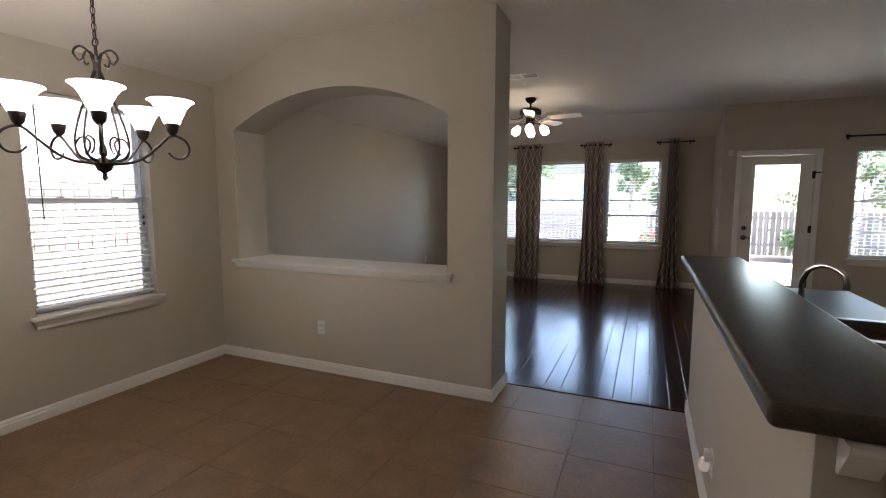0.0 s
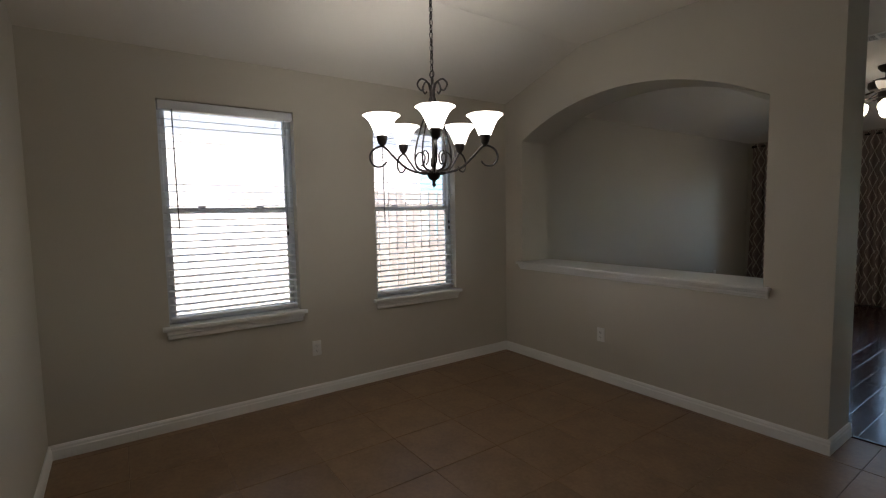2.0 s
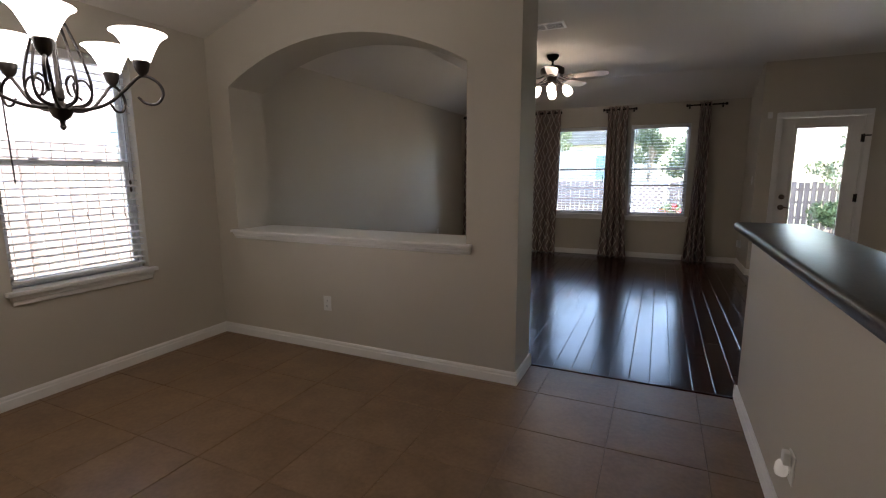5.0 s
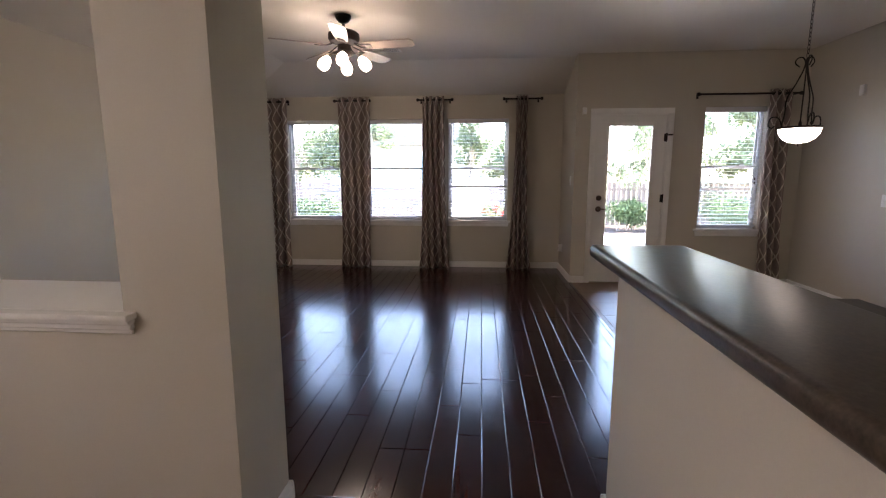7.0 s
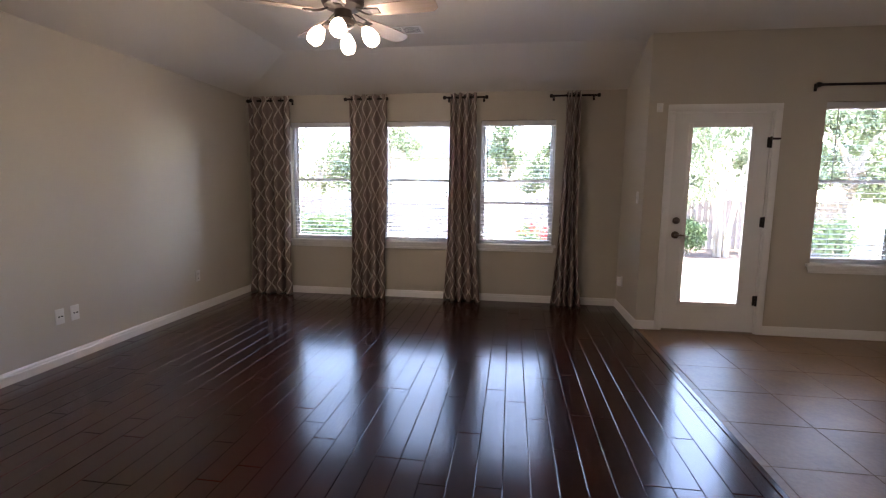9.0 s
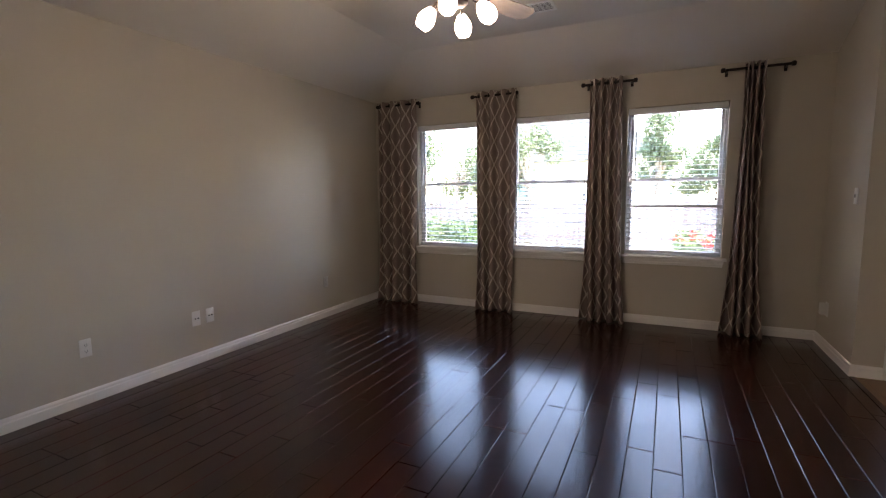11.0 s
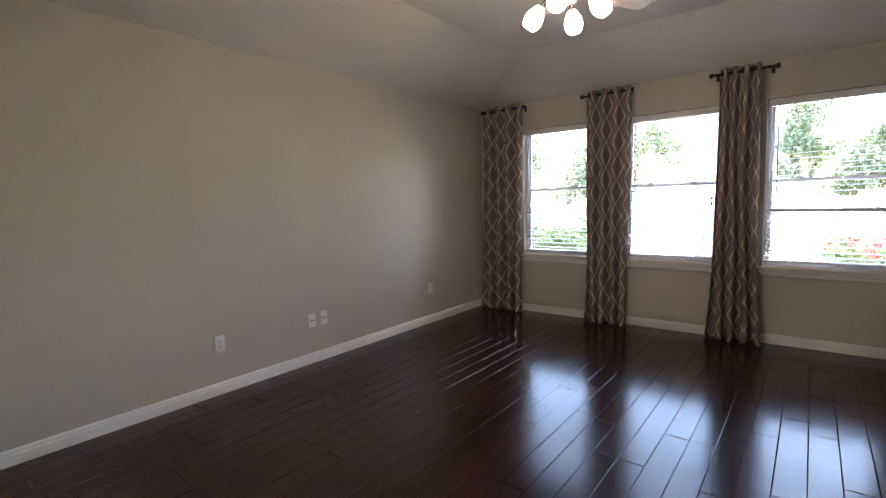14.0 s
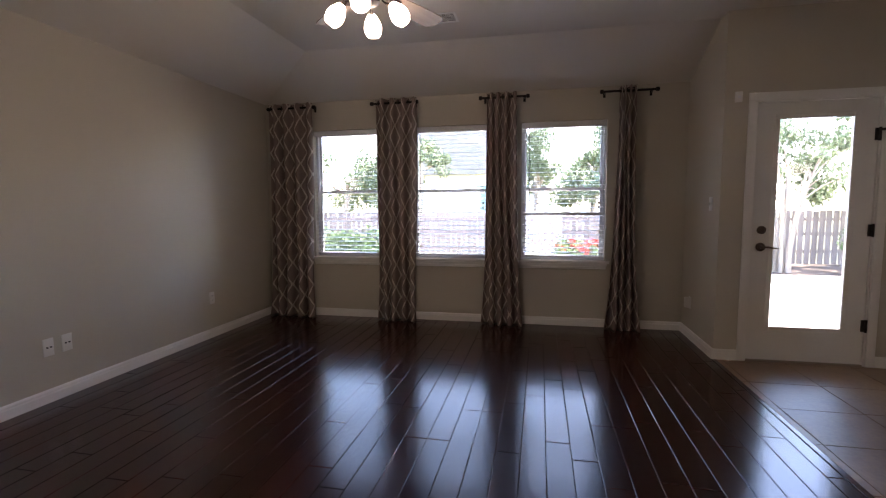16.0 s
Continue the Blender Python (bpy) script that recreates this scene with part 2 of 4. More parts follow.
def mesh_of(name, bm, mat, smooth=False, fix=True):
    if fix:
        bmesh.ops.recalc_face_normals(bm, faces=bm.faces)
    me = bpy.data.meshes.new(name)
    bm.to_mesh(me)
    bm.free()
    me.materials.append(mat)
    if smooth:
        me.polygons.foreach_set("use_smooth", [True] * len(me.polygons))
        me.set_sharp_from_angle(angle=radians(38))
    return me


def part(name, bm, mat, parent, label="", smooth=False, m=None):
    ob = new(name, mesh_of(name, bm, mat, smooth))
    ob.parent = parent
    if m is not None:
        ob.matrix_basis = m
    return tagged(ob, label)


def piece(name, me, parent, m):
    ob = new(name, me)
    ob.parent = parent
    ob.matrix_basis = m
    return ob


def empty(name, m, label, category, group="", kind=""):
    ob = new(name)
    ob.matrix_basis = m
    ob.empty_display_size = 0.1
    return tagged(ob, label, category, group, kind)


def solid(name, bm, mat, label, category, group="", kind="structure", smooth=False):
    return tagged(new(name, mesh_of(name, bm, mat, smooth)), label, category, group, kind)


def cells(bm, axis, at0, at1, u0, u1, z0, z1, holes):
    """A wall slab with rectangular openings (ua, ub, za, zb); axis is the way it faces."""
    us = sorted({u0, u1, *[h[0] for h in holes], *[h[1] for h in holes]})
    for a, b in zip(us, us[1:]):
        cuts = sorted((h[2], h[3]) for h in holes if h[0] <= a and h[1] >= b)
        z = z0
        for lo, hi in [*cuts, (z1, z1)]:
            if lo > z:
                if axis == "x":
                    box(bm, at0, a, z, at1, b, lo)
                else:
                    box(bm, a, at0, z, b, at1, lo)
            z = max(z, hi)


# ---------- structure ----------
WIN_D = [(-2.955, -2.095), (-1.45, -0.63)]                # dining windows along y
WIN_L = [(-2.045, -1.185), (-0.885, -0.025), (0.307, 1.163)]  # living windows along x
WIN_N = (3.395, 4.09)
ZW0, ZW1 = 0.69, 2.128
DOOR = (2.155, 2.968, 2.045)

bm = bmesh.new()
cells(bm, "x", XL - TW, XL, YB, YW + TW, 0, 2.95, [(a, b, ZW0, ZW1 + 0.02) for a, b in WIN_D])
solid("wall_west", bm, WALL, "greige painted side wall with two window openings", "wall")
bm = bmesh.new()
cells(bm, "y", YW, YW + TW, XL, XJ + TW, 0, 2.95, [(a, b, ZW0, ZW1) for a, b in WIN_L])
solid("wall_north", bm, WALL, "greige living room wall with three window openings", "wall")
bm = bmesh.new()
box(bm, XJ, YD + TW, 0, XJ + TW, YW, 2.95)
box(bm, XJ, YD, 0, XJ + TW, YD + TW, 2.95)
solid("wall_jog", bm, WALL, "short greige return wall beside the patio door", "wall")
bm = bmesh.new()
cells(bm, "y", YD, YD + TW, XJ + TW, XR + TW, 0, 2.95, [(DOOR[0] - 0.02, DOOR[1] + 0.02, 0, DOOR[2] + 0.02), (*WIN_N, ZW0, ZW1)])
solid("wall_nook", bm, WALL, "greige breakfast nook wall with glass door and window", "wall")
bm = bmesh.new()
box(bm, XR, YB, 0, XR + TW, YD, 2.95)
solid("wall_east", bm, WALL, "plain greige breakfast nook side wall", "wall")
# added wall, never in view: shuts the open hall end against outside light
bm = bmesh.new()
box(bm, XL, YB - TW, 0, XR, YB, 2.95)
solid("wall_south", bm, WALL, "unseen plain greige wall added to close off the hall", "wall")
bm = bmesh.new()
box(bm, XL, YS - TW, 0, -0.35, YS, 2.95)
solid("wall_dining_side", bm, WALL, "plain greige dining room side wall", "wall")
bm = bmesh.new()
box(bm, 1.41, YB, 0, 1.56, -2.06, 2.95)
solid("wall_kitchen", bm, WALL, "greige full-height wall at the end of the bar", "wall")

# wall with the arched opening
AX0, AX1, AZ0, AZS, AZT = -2.40, -0.347, 0.89, 2.06, 2.335


def arch_z(x):
    half, rise = (AX1 - AX0) / 2, AZT - AZS
    R = (half * half + rise * rise) / (2 * rise)
    d = x - (AX0 + AX1) / 2
    return AZT - R + math.sqrt(max(0.0, R * R - d * d))


bm = bmesh.new()
box(bm, AX1, 0, 0, 0, YA, 2.95)
box(bm, XL, 0, 0, AX0, YA, 2.95)
box(bm, AX0, 0, 0, AX1, YA, AZ0)
NA = 36
for i in range(NA):
    xa, xb = AX0 + (AX1 - AX0) * i / NA, AX0 + (AX1 - AX0) * (i + 1) / NA
    q = [bm.verts.new(p) for p in ((xa, 0, arch_z(xa)), (xb, 0, arch_z(xb)), (xb, YA, arch_z(xb)), (xa, YA, arch_z(xa)), (xa, 0, 2.95), (xb, 0, 2.95), (xb, YA, 2.95), (xa, YA, 2.95))]
    for f in ((0, 1, 2, 3), (0, 1, 5, 4), (2, 3, 7, 6)):
        bm.faces.new([q[k] for k in f])
bmesh.ops.remove_doubles(bm, verts=bm.verts, dist=0.0004)
solid("wall_arch", bm, WALL, "greige dividing wall with an arched pass-through opening", "wall", smooth=True)

# half wall under the bar
bm = bmesh.new()
box(bm, XB, -2.06, 0, XB + 0.14, 0.375, 1.025, 0.006, 2)
solid("wall_bar", bm, WALL, "greige half wall carrying the bar top", "half wall", smooth=True)

# ceiling: flat middle with slopes to the outer walls
bm = bmesh.new()
xa, ya = XL, YW
V = lambda *p: bm.verts.new(p)
bm.faces.new([V(xa, YB, ZS), V(XC, YB, ZC), V(XC, YC, ZC), V(xa, ya, ZS - 0.01)])
bm.faces.new([V(xa, ya, ZS - 0.01), V(XC, YC, ZC), V(XJ, YC, ZC), V(XJ, ya, ZS - 0.01)])
bm.faces.new([V(XC, YB, ZC), V(XR, YB, ZC), V(XR, YC, ZC), V(XC, YC, ZC)])
for f in bm.faces:
    if f.normal.z > 0:
        f.normal_flip()
box(bm, XL - TW, YB - TW, 2.95, XR + TW, YW + TW, 3.1)
me = mesh_of("ceiling", bm, CEIL, fix=False)
tagged(new("ceiling", me), "pale greige ceiling sloping down to the outer walls", "ceiling", kind="structure")

# sub floors; tiles and planks are laid on them further down
bm = bmesh.new()
box(bm, XL - TW, YB - TW, -0.2, XR + TW, YW + TW, -0.012)
floor_ob = solid("floor", bm, GROUT, "concrete sub floor with brown grout showing between tiles", "floor")


def baseboard(pts_a, pts_b, nx, ny):
    """A moulded board along a wall from a to b; (nx, ny) points into the room."""
    prof = [(0, 0), (0.016, 0), (0.016, 0.055), (0.012, 0.062), (0.012, 0.074), (0.006, 0.086), (0, 0.086)]
    bm = bmesh.new()
    ends = []
    for px, py in (pts_a, pts_b):
        ends.append([bm.verts.new((px + nx * d, py + ny * d, z)) for d, z in prof])
    n = len(prof)
    for i in range(n):
        bm.faces.new((ends[0][i], ends[0][(i + 1) % n], ends[1][(i + 1) % n], ends[1][i]))
    bm.faces.new(ends[0])
    bm.faces.new(list(reversed(ends[1])))
    solid("baseboard", bm, WHITE, "white moulded baseboard along the wall foot", "baseboard", "baseboards")


for a, b, n in (((XL, YS), (XL, 0), (1, 0)), ((XL, 0), (0.016, 0), (0, -1)), ((0, 0), (0, YA), (1, 0)), ((XL, YA), (0.016, YA), (0, 1)), ((XL, YA), (XL, YW), (1, 0)),
                ((XL, YW), (XJ, YW), (0, -1)), ((XJ, YD - 0.016), (XJ, YW), (-1, 0)), ((XJ, YD), (DOOR[0] - 0.075, YD), (0, -1)), ((DOOR[1] + 0.075, YD), (XR, YD), (0, -1)),
                ((XR, YB), (XR, YD), (-1, 0)), ((XL, YS), (-0.35, YS), (0, 1)), ((-0.35, YS - TW), (-0.35, YS), (1, 0)), ((XB, -2.06), (XB, 0.375), (-1, 0)), ((XB - 0.016, 0.375), (XB + 0.14, 0.375), (0, 1)),
                ((1.41, YB), (1.41, -2.076), (-1, 0))):
    baseboard(a, b, *n)

# ledge of the arched opening
bm = bmesh.new()
box(bm, AX0 - 0.045, -0.05, AZ0 + 0.003, AX1 + 0.045, 0, AZ0 + 0.025, 0.005, 2)
box(bm, AX0 + 0.002, 0, AZ0 + 0.003, AX1 - 0.002, YA + 0.03, AZ0 + 0.025)
ledge = solid("trim_ledge", bm, WHITE, "white painted ledge with moulded edge in the arched opening", "ledge", smooth=True)
bm = bmesh.new()
for d, z0, z1 in ((0.034, -0.012, 0.002), (0.022, -0.032, -0.013), (0.01, -0.048, -0.033)):
    box(bm, AX0 - 0.03, -d, AZ0 + z0, AX1 + 0.03 + d * 0.2, -0.0005, AZ0 + z1, 0.003)
part("moulding", bm, WHITE, ledge, "stepped white moulding", True)


# ---------- windows and blinds ----------
def window_unit(name, width, m, label, z0=ZW0, z1=ZW1):
    """Local: x along the wall, y outwards, the wall's inner face at y = 0."""
    h = z1 - z0
    w = empty(name, m, label, "window", "windows", "structure")
    bm = bmesh.new()
    f = 0.026
    for b in ((0, 0.075, 0, f, 0.135, h), (width - f, 0.075, 0, width, 0.135, h), (f, 0.075, 0, width - f, 0.135, f), (f, 0.075, h - f, width - f, 0.135, h)):
        box(bm, *b, 0.004)
    part("window_frame", bm, VINYL, w, "white vinyl frame", True)
    mid = h * 0.515
    for k, (lo, hi, y) in enumerate(((f, mid + 0.02, 0.085), (mid - 0.015, h - f, 0.108))):
        bm = bmesh.new()
        s = 0.026
        for b in ((f, y, lo, f + s, y + 0.022, hi), (width - f - s, y, lo, width - f, y + 0.022, hi), (f + s, y, lo, width - f - s, y + 0.022, lo + s), (f + s, y, hi - s, width - f - s, y + 0.022, hi)):
            box(bm, *b, 0.003)
        sash = part("sash", bm, VINYL, w, "", True)
        bm = bmesh.new()
        box(bm, f + s, y + 0.008, lo + s, width - f - s, y + 0.012, hi - s)
        pane = part("pane", bm, PANE, sash, "clear glass pane")
        pane.visible_shadow = False
    for x in (0.28, 0.72):
        bm = bmesh.new()
        box(bm, width * x - 0.025, 0.07, mid + 0.02, width * x + 0.025, 0.09, mid + 0.032, 0.003)
        part("sash_lock", bm, VINYL, w)
    bm = bmesh.new()
    box(bm, -0.04, -0.045, -0.026, width + 0.04, 0.0, 0.002, 0.005, 2)
    box(bm, 0.001, 0.0, -0.02, width - 0.001, 0.075, 0.002)
    sill = part("window_sill", bm, WHITE, w, "white wooden sill", True)
    bm = bmesh.new()
    box(bm, -0.018, -0.026, -0.055, width + 0.018, -0.0005, -0.027, 0.004)
    box(bm, -0.012, -0.016, -0.085, width + 0.012, -0.0005, -0.056, 0.004)
    part("apron", bm, WHITE, sill, "", True)
    return w


def slat_mesh(width):
    bm = bmesh.new()
    box(bm, 0.012, -0.024, -0.0013, width - 0.012, 0.024, 0.0013)
    return mesh_of("slat", bm, SLAT)


SLATS = {}


def blind(width, m, h, bottom=0.05, wand=0.055, tilt=6.0, label="white horizontal slat blind lowered with slats open"):
    t = empty("window_blind", m, label, "blind", "window blinds")
    bm = bmesh.new()
    box(bm, 0.006, 0.008, h - 0.062, width - 0.006, 0.066, h - 0.004, 0.006, 2)
    part("headrail", bm, SLAT, t, "", True)
    bm = bmesh.new()
    box(bm, 0.012, 0.018, bottom - 0.02, width - 0.012, 0.064, bottom, 0.004)
    part("bottom_rail", bm, SLAT, t, "", True)
    key = round(width, 3)
    if key not in SLATS:
        SLATS[key] = slat_mesh(width)
    z = bottom + 0.035
    while z < h - 0.08:
        piece("slat", SLATS[key], t, pose(0, 0.041, z, tilt + random.uniform(-1.5, 1.5), random.uniform(-0.15, 0.15), 0))
        z += 0.0465
    for x in (0.13, width - 0.13):
        bm = bmesh.new()
        tube(bm, [(x, 0.017, bottom), (x, 0.017, h - 0.06)], 0.0012, 5)
        part("ladder_cord", bm, SLAT, t)
    bm = bmesh.new()
    tube(bm, [(wand + 0.03, 0.004, h - 0.06), (wand + 0.032, 0.001, h - 0.5), (wand + 0.036, 0.004, h - 0.83)], 0.004, 6)
    part("tilt_wand", bm, DARKSLOT if wand < 0.06 else SLAT, t, "thin tilt wand")
    bm = bmesh.new()
    tube(bm, [(width - 0.07, 0.006, h - 0.06), (width - 0.07, 0.006, h - 0.82)], 0.0014, 5)
    for z in (h - 0.83, h - 0.88):
        lathe(bm, [(0.004, 0), (0.008, 0.01), (0.008, 0.025), (0.003, 0.035)], 10, (width - 0.07, 0.006, z - 0.02))
    part("pull_cord", bm, BRONZE, t, "cord with dark tassels")
    return t


for k, (a, b) in enumerate(WIN_D):
    m = pose(XL, a, ZW0, 0, 0, 90)
    window_unit("window_%d" % (k + 1), b - a, m, "white single-hung dining window with sill", ZW0, ZW1 + 0.02)
    blind(b - a, m, ZW1 + 0.02 - ZW0)
for k, (a, b) in enumerate(WIN_L):
    m = pose(a, YW, ZW0)
    window_unit("window_%d" % (k + 3), b - a, m, "white single-hung living room window with sill")
    if k == 2:
        t = blind(b - a, m, ZW1 - ZW0, wand=0.05)
        bm = bmesh.new()
        box(bm, 0.012, 0.016, 0.475, b - a - 0.012, 0.066, 0.497, 0.004)
        part("stacked_slat", bm, SLAT, t, "slats bunched together")
    else:
        blind(b - a, m, ZW1 - ZW0, wand=0.07)
m = pose(WIN_N[0], YD, ZW0)
window_unit("window_6", WIN_N[1] - WIN_N[0], m, "white single-hung nook window with sill")
blind(WIN_N[1] - WIN_N[0], m, ZW1 - ZW0, wand=0.07)

# ---------- patio door ----------
dx0, dx1, dz = DOOR
door = empty("door_1", pose(dx0, YD, 0), "white full-glass patio door, closed, in white casing", "door", kind="structure")
dw = dx1 - dx0
bm = bmesh.new()
for b in ((-0.075, -0.018, 0, -0.012, 0, dz + 0.012), (dw + 0.012, -0.018, 0, dw + 0.075, 0, dz + 0.012), (-0.075, -0.018, dz + 0.012, dw + 0.075, 0, dz + 0.075)):
    box(bm, *b, 0.005, 2)
part("casing", bm, WHITE, door, "white moulded casing", True)
bm = bmesh.new()
for b in ((-0.02, 0.001, 0, -0.003, TW, dz + 0.02), (dw + 0.003, 0.001, 0, dw + 0.02, TW, dz + 0.02), (-0.003, 0.001, dz + 0.004, dw + 0.003, TW, dz + 0.02)):
    box(bm, *b)
part("jamb", bm, WHITE, door)
gx0, gx1, gz0, gz1 = 0.145, 0.668, 0.276, 1.928
bm = bmesh.new()
for b in ((0, 0.015, 0.012, gx0, 0.06, dz), (gx1, 0.015, 0.012, dw, 0.06, dz), (gx0, 0.015, 0.012, gx1, 0.06, gz0), (gx0, 0.015, gz1, gx1, 0.06, dz)):
    box(bm, *b)
leaf = part("leaf", bm, WHITE, door, "white steel door leaf")
bm = bmesh.new()
for b in ((gx0 - 0.025, 0.008, gz0 - 0.025, gx0 + 0.012, 0.0145, gz1 + 0.025), (gx1 - 0.012, 0.008, gz0 - 0.025, gx1 + 0.025, 0.0145, gz1 + 0.025), (gx0 + 0.012, 0.008, gz0 - 0.025, gx1 - 0.012, 0.0145, gz0 + 0.012), (gx0 + 0.012, 0.008, gz1 - 0.012, gx1 - 0.012, 0.0145, gz1 + 0.025)):
    box(bm, *b, 0.003)
part("glazing_bead", bm, WHITE, leaf, "raised bead round the glass", True)
bm = bmesh.new()
box(bm, gx0, 0.034, gz0, gx1, 0.04, gz1)
gp = part("pane", bm, PANE, leaf, "clear full-height glass")
gp.visible_shadow = False
turn = Matrix.Rotation(radians(90), 3, "X")
bm = bmesh.new()
lathe(bm, [(0.0, 0), (0.032, 0), (0.032, 0.012), (0.024, 0.016), (0.012, 0.028), (0.0, 0.028)], 24, (0.066, 0.015, 1.06), turn)
part("deadbolt", bm, AGED, leaf, "dark bronze deadbolt", True)
bm = bmesh.new()
lathe(bm, [(0.0, 0), (0.034, 0), (0.034, 0.01), (0.026, 0.016), (0.013, 0.02), (0.013, 0.05), (0.0, 0.05)], 24, (0.066, 0.015, 0.925), turn)
tube(bm, curve_pts([(0.066, -0.032, 0.925), (0.1, -0.038, 0.927), (0.15, -0.034, 0.92), (0.175, -0.028, 0.915)], 14), 0.009, 8, 0.006)
part("door_handle", bm, AGED, leaf, "dark bronze lever handle", True)
for z in (0.32, 1.06, 1.78):
    bm = bmesh.new()
    tube(bm, [(dw + 0.004, -0.004, z - 0.05), (dw + 0.004, -0.004, z + 0.05)], 0.009, 10)
    box(bm, dw - 0.02, 0.0, z - 0.045, dw + 0.012, 0.0145, z + 0.045)
    part("hinge", bm, BRONZE, door, "dark bronze hinge", True)
bm = bmesh.new()
box(bm, dw - 0.01, -0.06, 1.80, dw + 0.055, -0.02, 1.815)
part("stop_bracket", bm, BRONZE, door, "dark hinge door stop")
bm = bmesh.new()
box(bm, -0.003, 0.0, 0.0, dw + 0.003, TW + 0.04, 0.011, 0.003)
part("threshold", bm, NICKEL, door, "metal threshold")


# ---------- curtains ----------
ROD_OFF = 0.115


def rod(xa, xb, y_wall, z, group):
    t = empty("curtain_rod", pose((xa + xb) / 2, y_wall - ROD_OFF, z), "dark bronze curtain rod on wall brackets", "curtain rod", group)
    h = (xb - xa) / 2
    bm = bmesh.new()
    tube(bm, [(-h + 0.03, 0, 0), (h - 0.03, 0, 0)], 0.0115, 10)
    part("pole", bm, BRONZE, t, "", True)
    for s in (-1, 1):
        bm = bmesh.new()
        mm = Matrix.Rotation(radians(90 * s), 3, "Y")
        lathe(bm, [(0.0115, 0), (0.019, 0.003), (0.021, 0.012), (0.021, 0.026), (0.016, 0.034), (0.0, 0.036)], 14, (s * (h - 0.036), 0, 0), mm)
        part("finial", bm, BRONZE, t, "", True)
        bm = bmesh.new()
        xx = s * (h - 0.055)
        tube(bm, [(xx, 0, -0.004), (xx, ROD_OFF - 0.007, -0.004)], 0.006, 8)
        box(bm, xx - 0.012, ROD_OFF - 0.009, -0.035, xx + 0.012, ROD_OFF - 0.0005, 0.03, 0.002)
        part("bracket", bm, BRONZE, t, "", True)
    return t


def curtain(top, low, y_wall, z_rod, folds, cloth, seed, group, lean=0.0):
    """top, low: (left, right) of the panel under the rod and at the floor."""
    rnd = random.Random(seed)
    t = empty("curtain", pose((top[0] + top[1]) / 2, y_wall - ROD_OFF, 0.006), "taupe grommet curtain with pale trellis pattern, drawn aside", "curtain", group)
    ox = (top[0] + top[1]) / 2
    nx, nz = folds * 14, 44
    ph = [rnd.uniform(-0.35, 0.35) for _ in range(8)]
    bm = bmesh.new()
    uvl = bm.loops.layers.uv.new("UVMap")
    ztop = z_rod + 0.04
    amp_top, amp_low = 0.046, 0.064
    grid = []
    for j in range(nz + 1):
        f = j / nz
        z = 0.006 + (ztop - 0.006) * f
        row = []
        k = max(0.0, 1 - f * 1.15)
        spread = k ** 1.6
        for i in range(nx + 1):
            s = i / nx
            xa = top[0] + (low[0] - top[0]) * spread
            xb = top[1] + (low[1] - top[1]) * spread
            wob = 0.012 * math.sin(3.1 * f + ph[0] + 5 * s) + 0.014 * math.sin(7 * f + ph[1] + 9 * s) * (1 - f)
            ang = 2 * math.pi * folds * s + 0.55 * math.sin(2.2 * (1 - f) * 2 + ph[2] + 3 * s) * (1 - f)
            amp = amp_top + (amp_low - amp_top) * (1 - f)
            x = xa + (xb - xa) * (s - 0.017 * math.sin(2 * ang) * (0.5 + 0.5 * (1 - f))) + wob
            y = amp * math.sin(ang) + 0.008 * math.sin(11 * s + 6 * f + ph[3]) * (1 - f)
            if f < 0.02:
                y -= 0.012 * abs(math.sin(ang + ph[4]))
            row.append((bm.verts.new((x - ox, min(y, ROD_OFF - 0.02), z)), (s * cloth, z)))
        grid.append(row)
    for j in range(nz):
        for i in range(nx):
            q = (grid[j][i], grid[j][i + 1], grid[j + 1][i + 1], grid[j + 1][i])
            fc = bm.faces.new([c[0] for c in q])
            for lp, c in zip(fc.loops, q):
                lp[uvl].uv = c[1]
    me = mesh_of("panel", bm, CLOTH, fix=False)
    me.polygons.foreach_set("use_smooth", [True] * len(me.polygons))
    ob = new("panel", me)
    ob.parent = t
    sol = ob.modifiers.new("thickness", "SOLIDIFY")
    sol.thickness = 0.0025
    for i in range(folds * 2):
        x = top[0] + (top[1] - top[0]) * (i + 0.5) / (folds * 2) - ox
        bm = bmesh.new()
        ring(bm, (x, 0, z_rod), 0.021, 0.004, Matrix.Rotation(radians(90), 3, "Y") @ Matrix.Rotation(radians(25 * (1 if i % 2 else -1)), 3, "X"), 16, 6)
        part("grommet", bm, BRONZE, t, "", True)
    return t


ZROD = 2.368
rods = ((-2.54, -1.948), (-1.307, -0.771), (-0.127, 0.39), (1.065, 1.612))
for xa, xb in rods:
    rod(xa, xb, YW, ZROD, "living room curtain rods")
curtain((-2.525, -2.0), (-2.575, -2.01), YW, ZROD, 4, 1.15, 1, "living room curtains")
curtain((-1.24, -0.80), (-1.265, -0.81), YW, ZROD, 4, 1.15, 2, "living room curtains")
curtain((-0.045, 0.25), (-0.105, 0.35), YW, ZROD, 4, 1.1, 3, "living room curtains")
curtain((1.25, 1.395), (1.155, 1.505), YW, ZROD, 4, 1.0, 4, "living room curtains")
rod(3.23, 4.385, YD, 2.25, "nook curtain rods")
curtain((4.045, 4.245), (4.075, 4.335), YD, 2.25, 3, 0.9, 5, "nook curtains")


# ---------- chandelier ----------
def chain(bm, z0, z1):
    n = int((z1 - z0) / 0.03)
    for i in range(n):
        mm = Matrix.Rotation(radians(90 * (i % 2)), 3, "Z") @ Matrix.Rotation(radians(90), 3, "X") @ Matrix.Diagonal((0.62, 1.25, 1))
        ring(bm, (0, 0, z0 + (i + 0.5) * (z1 - z0) / n), 0.0145, 0.0026, mm, 12, 5)


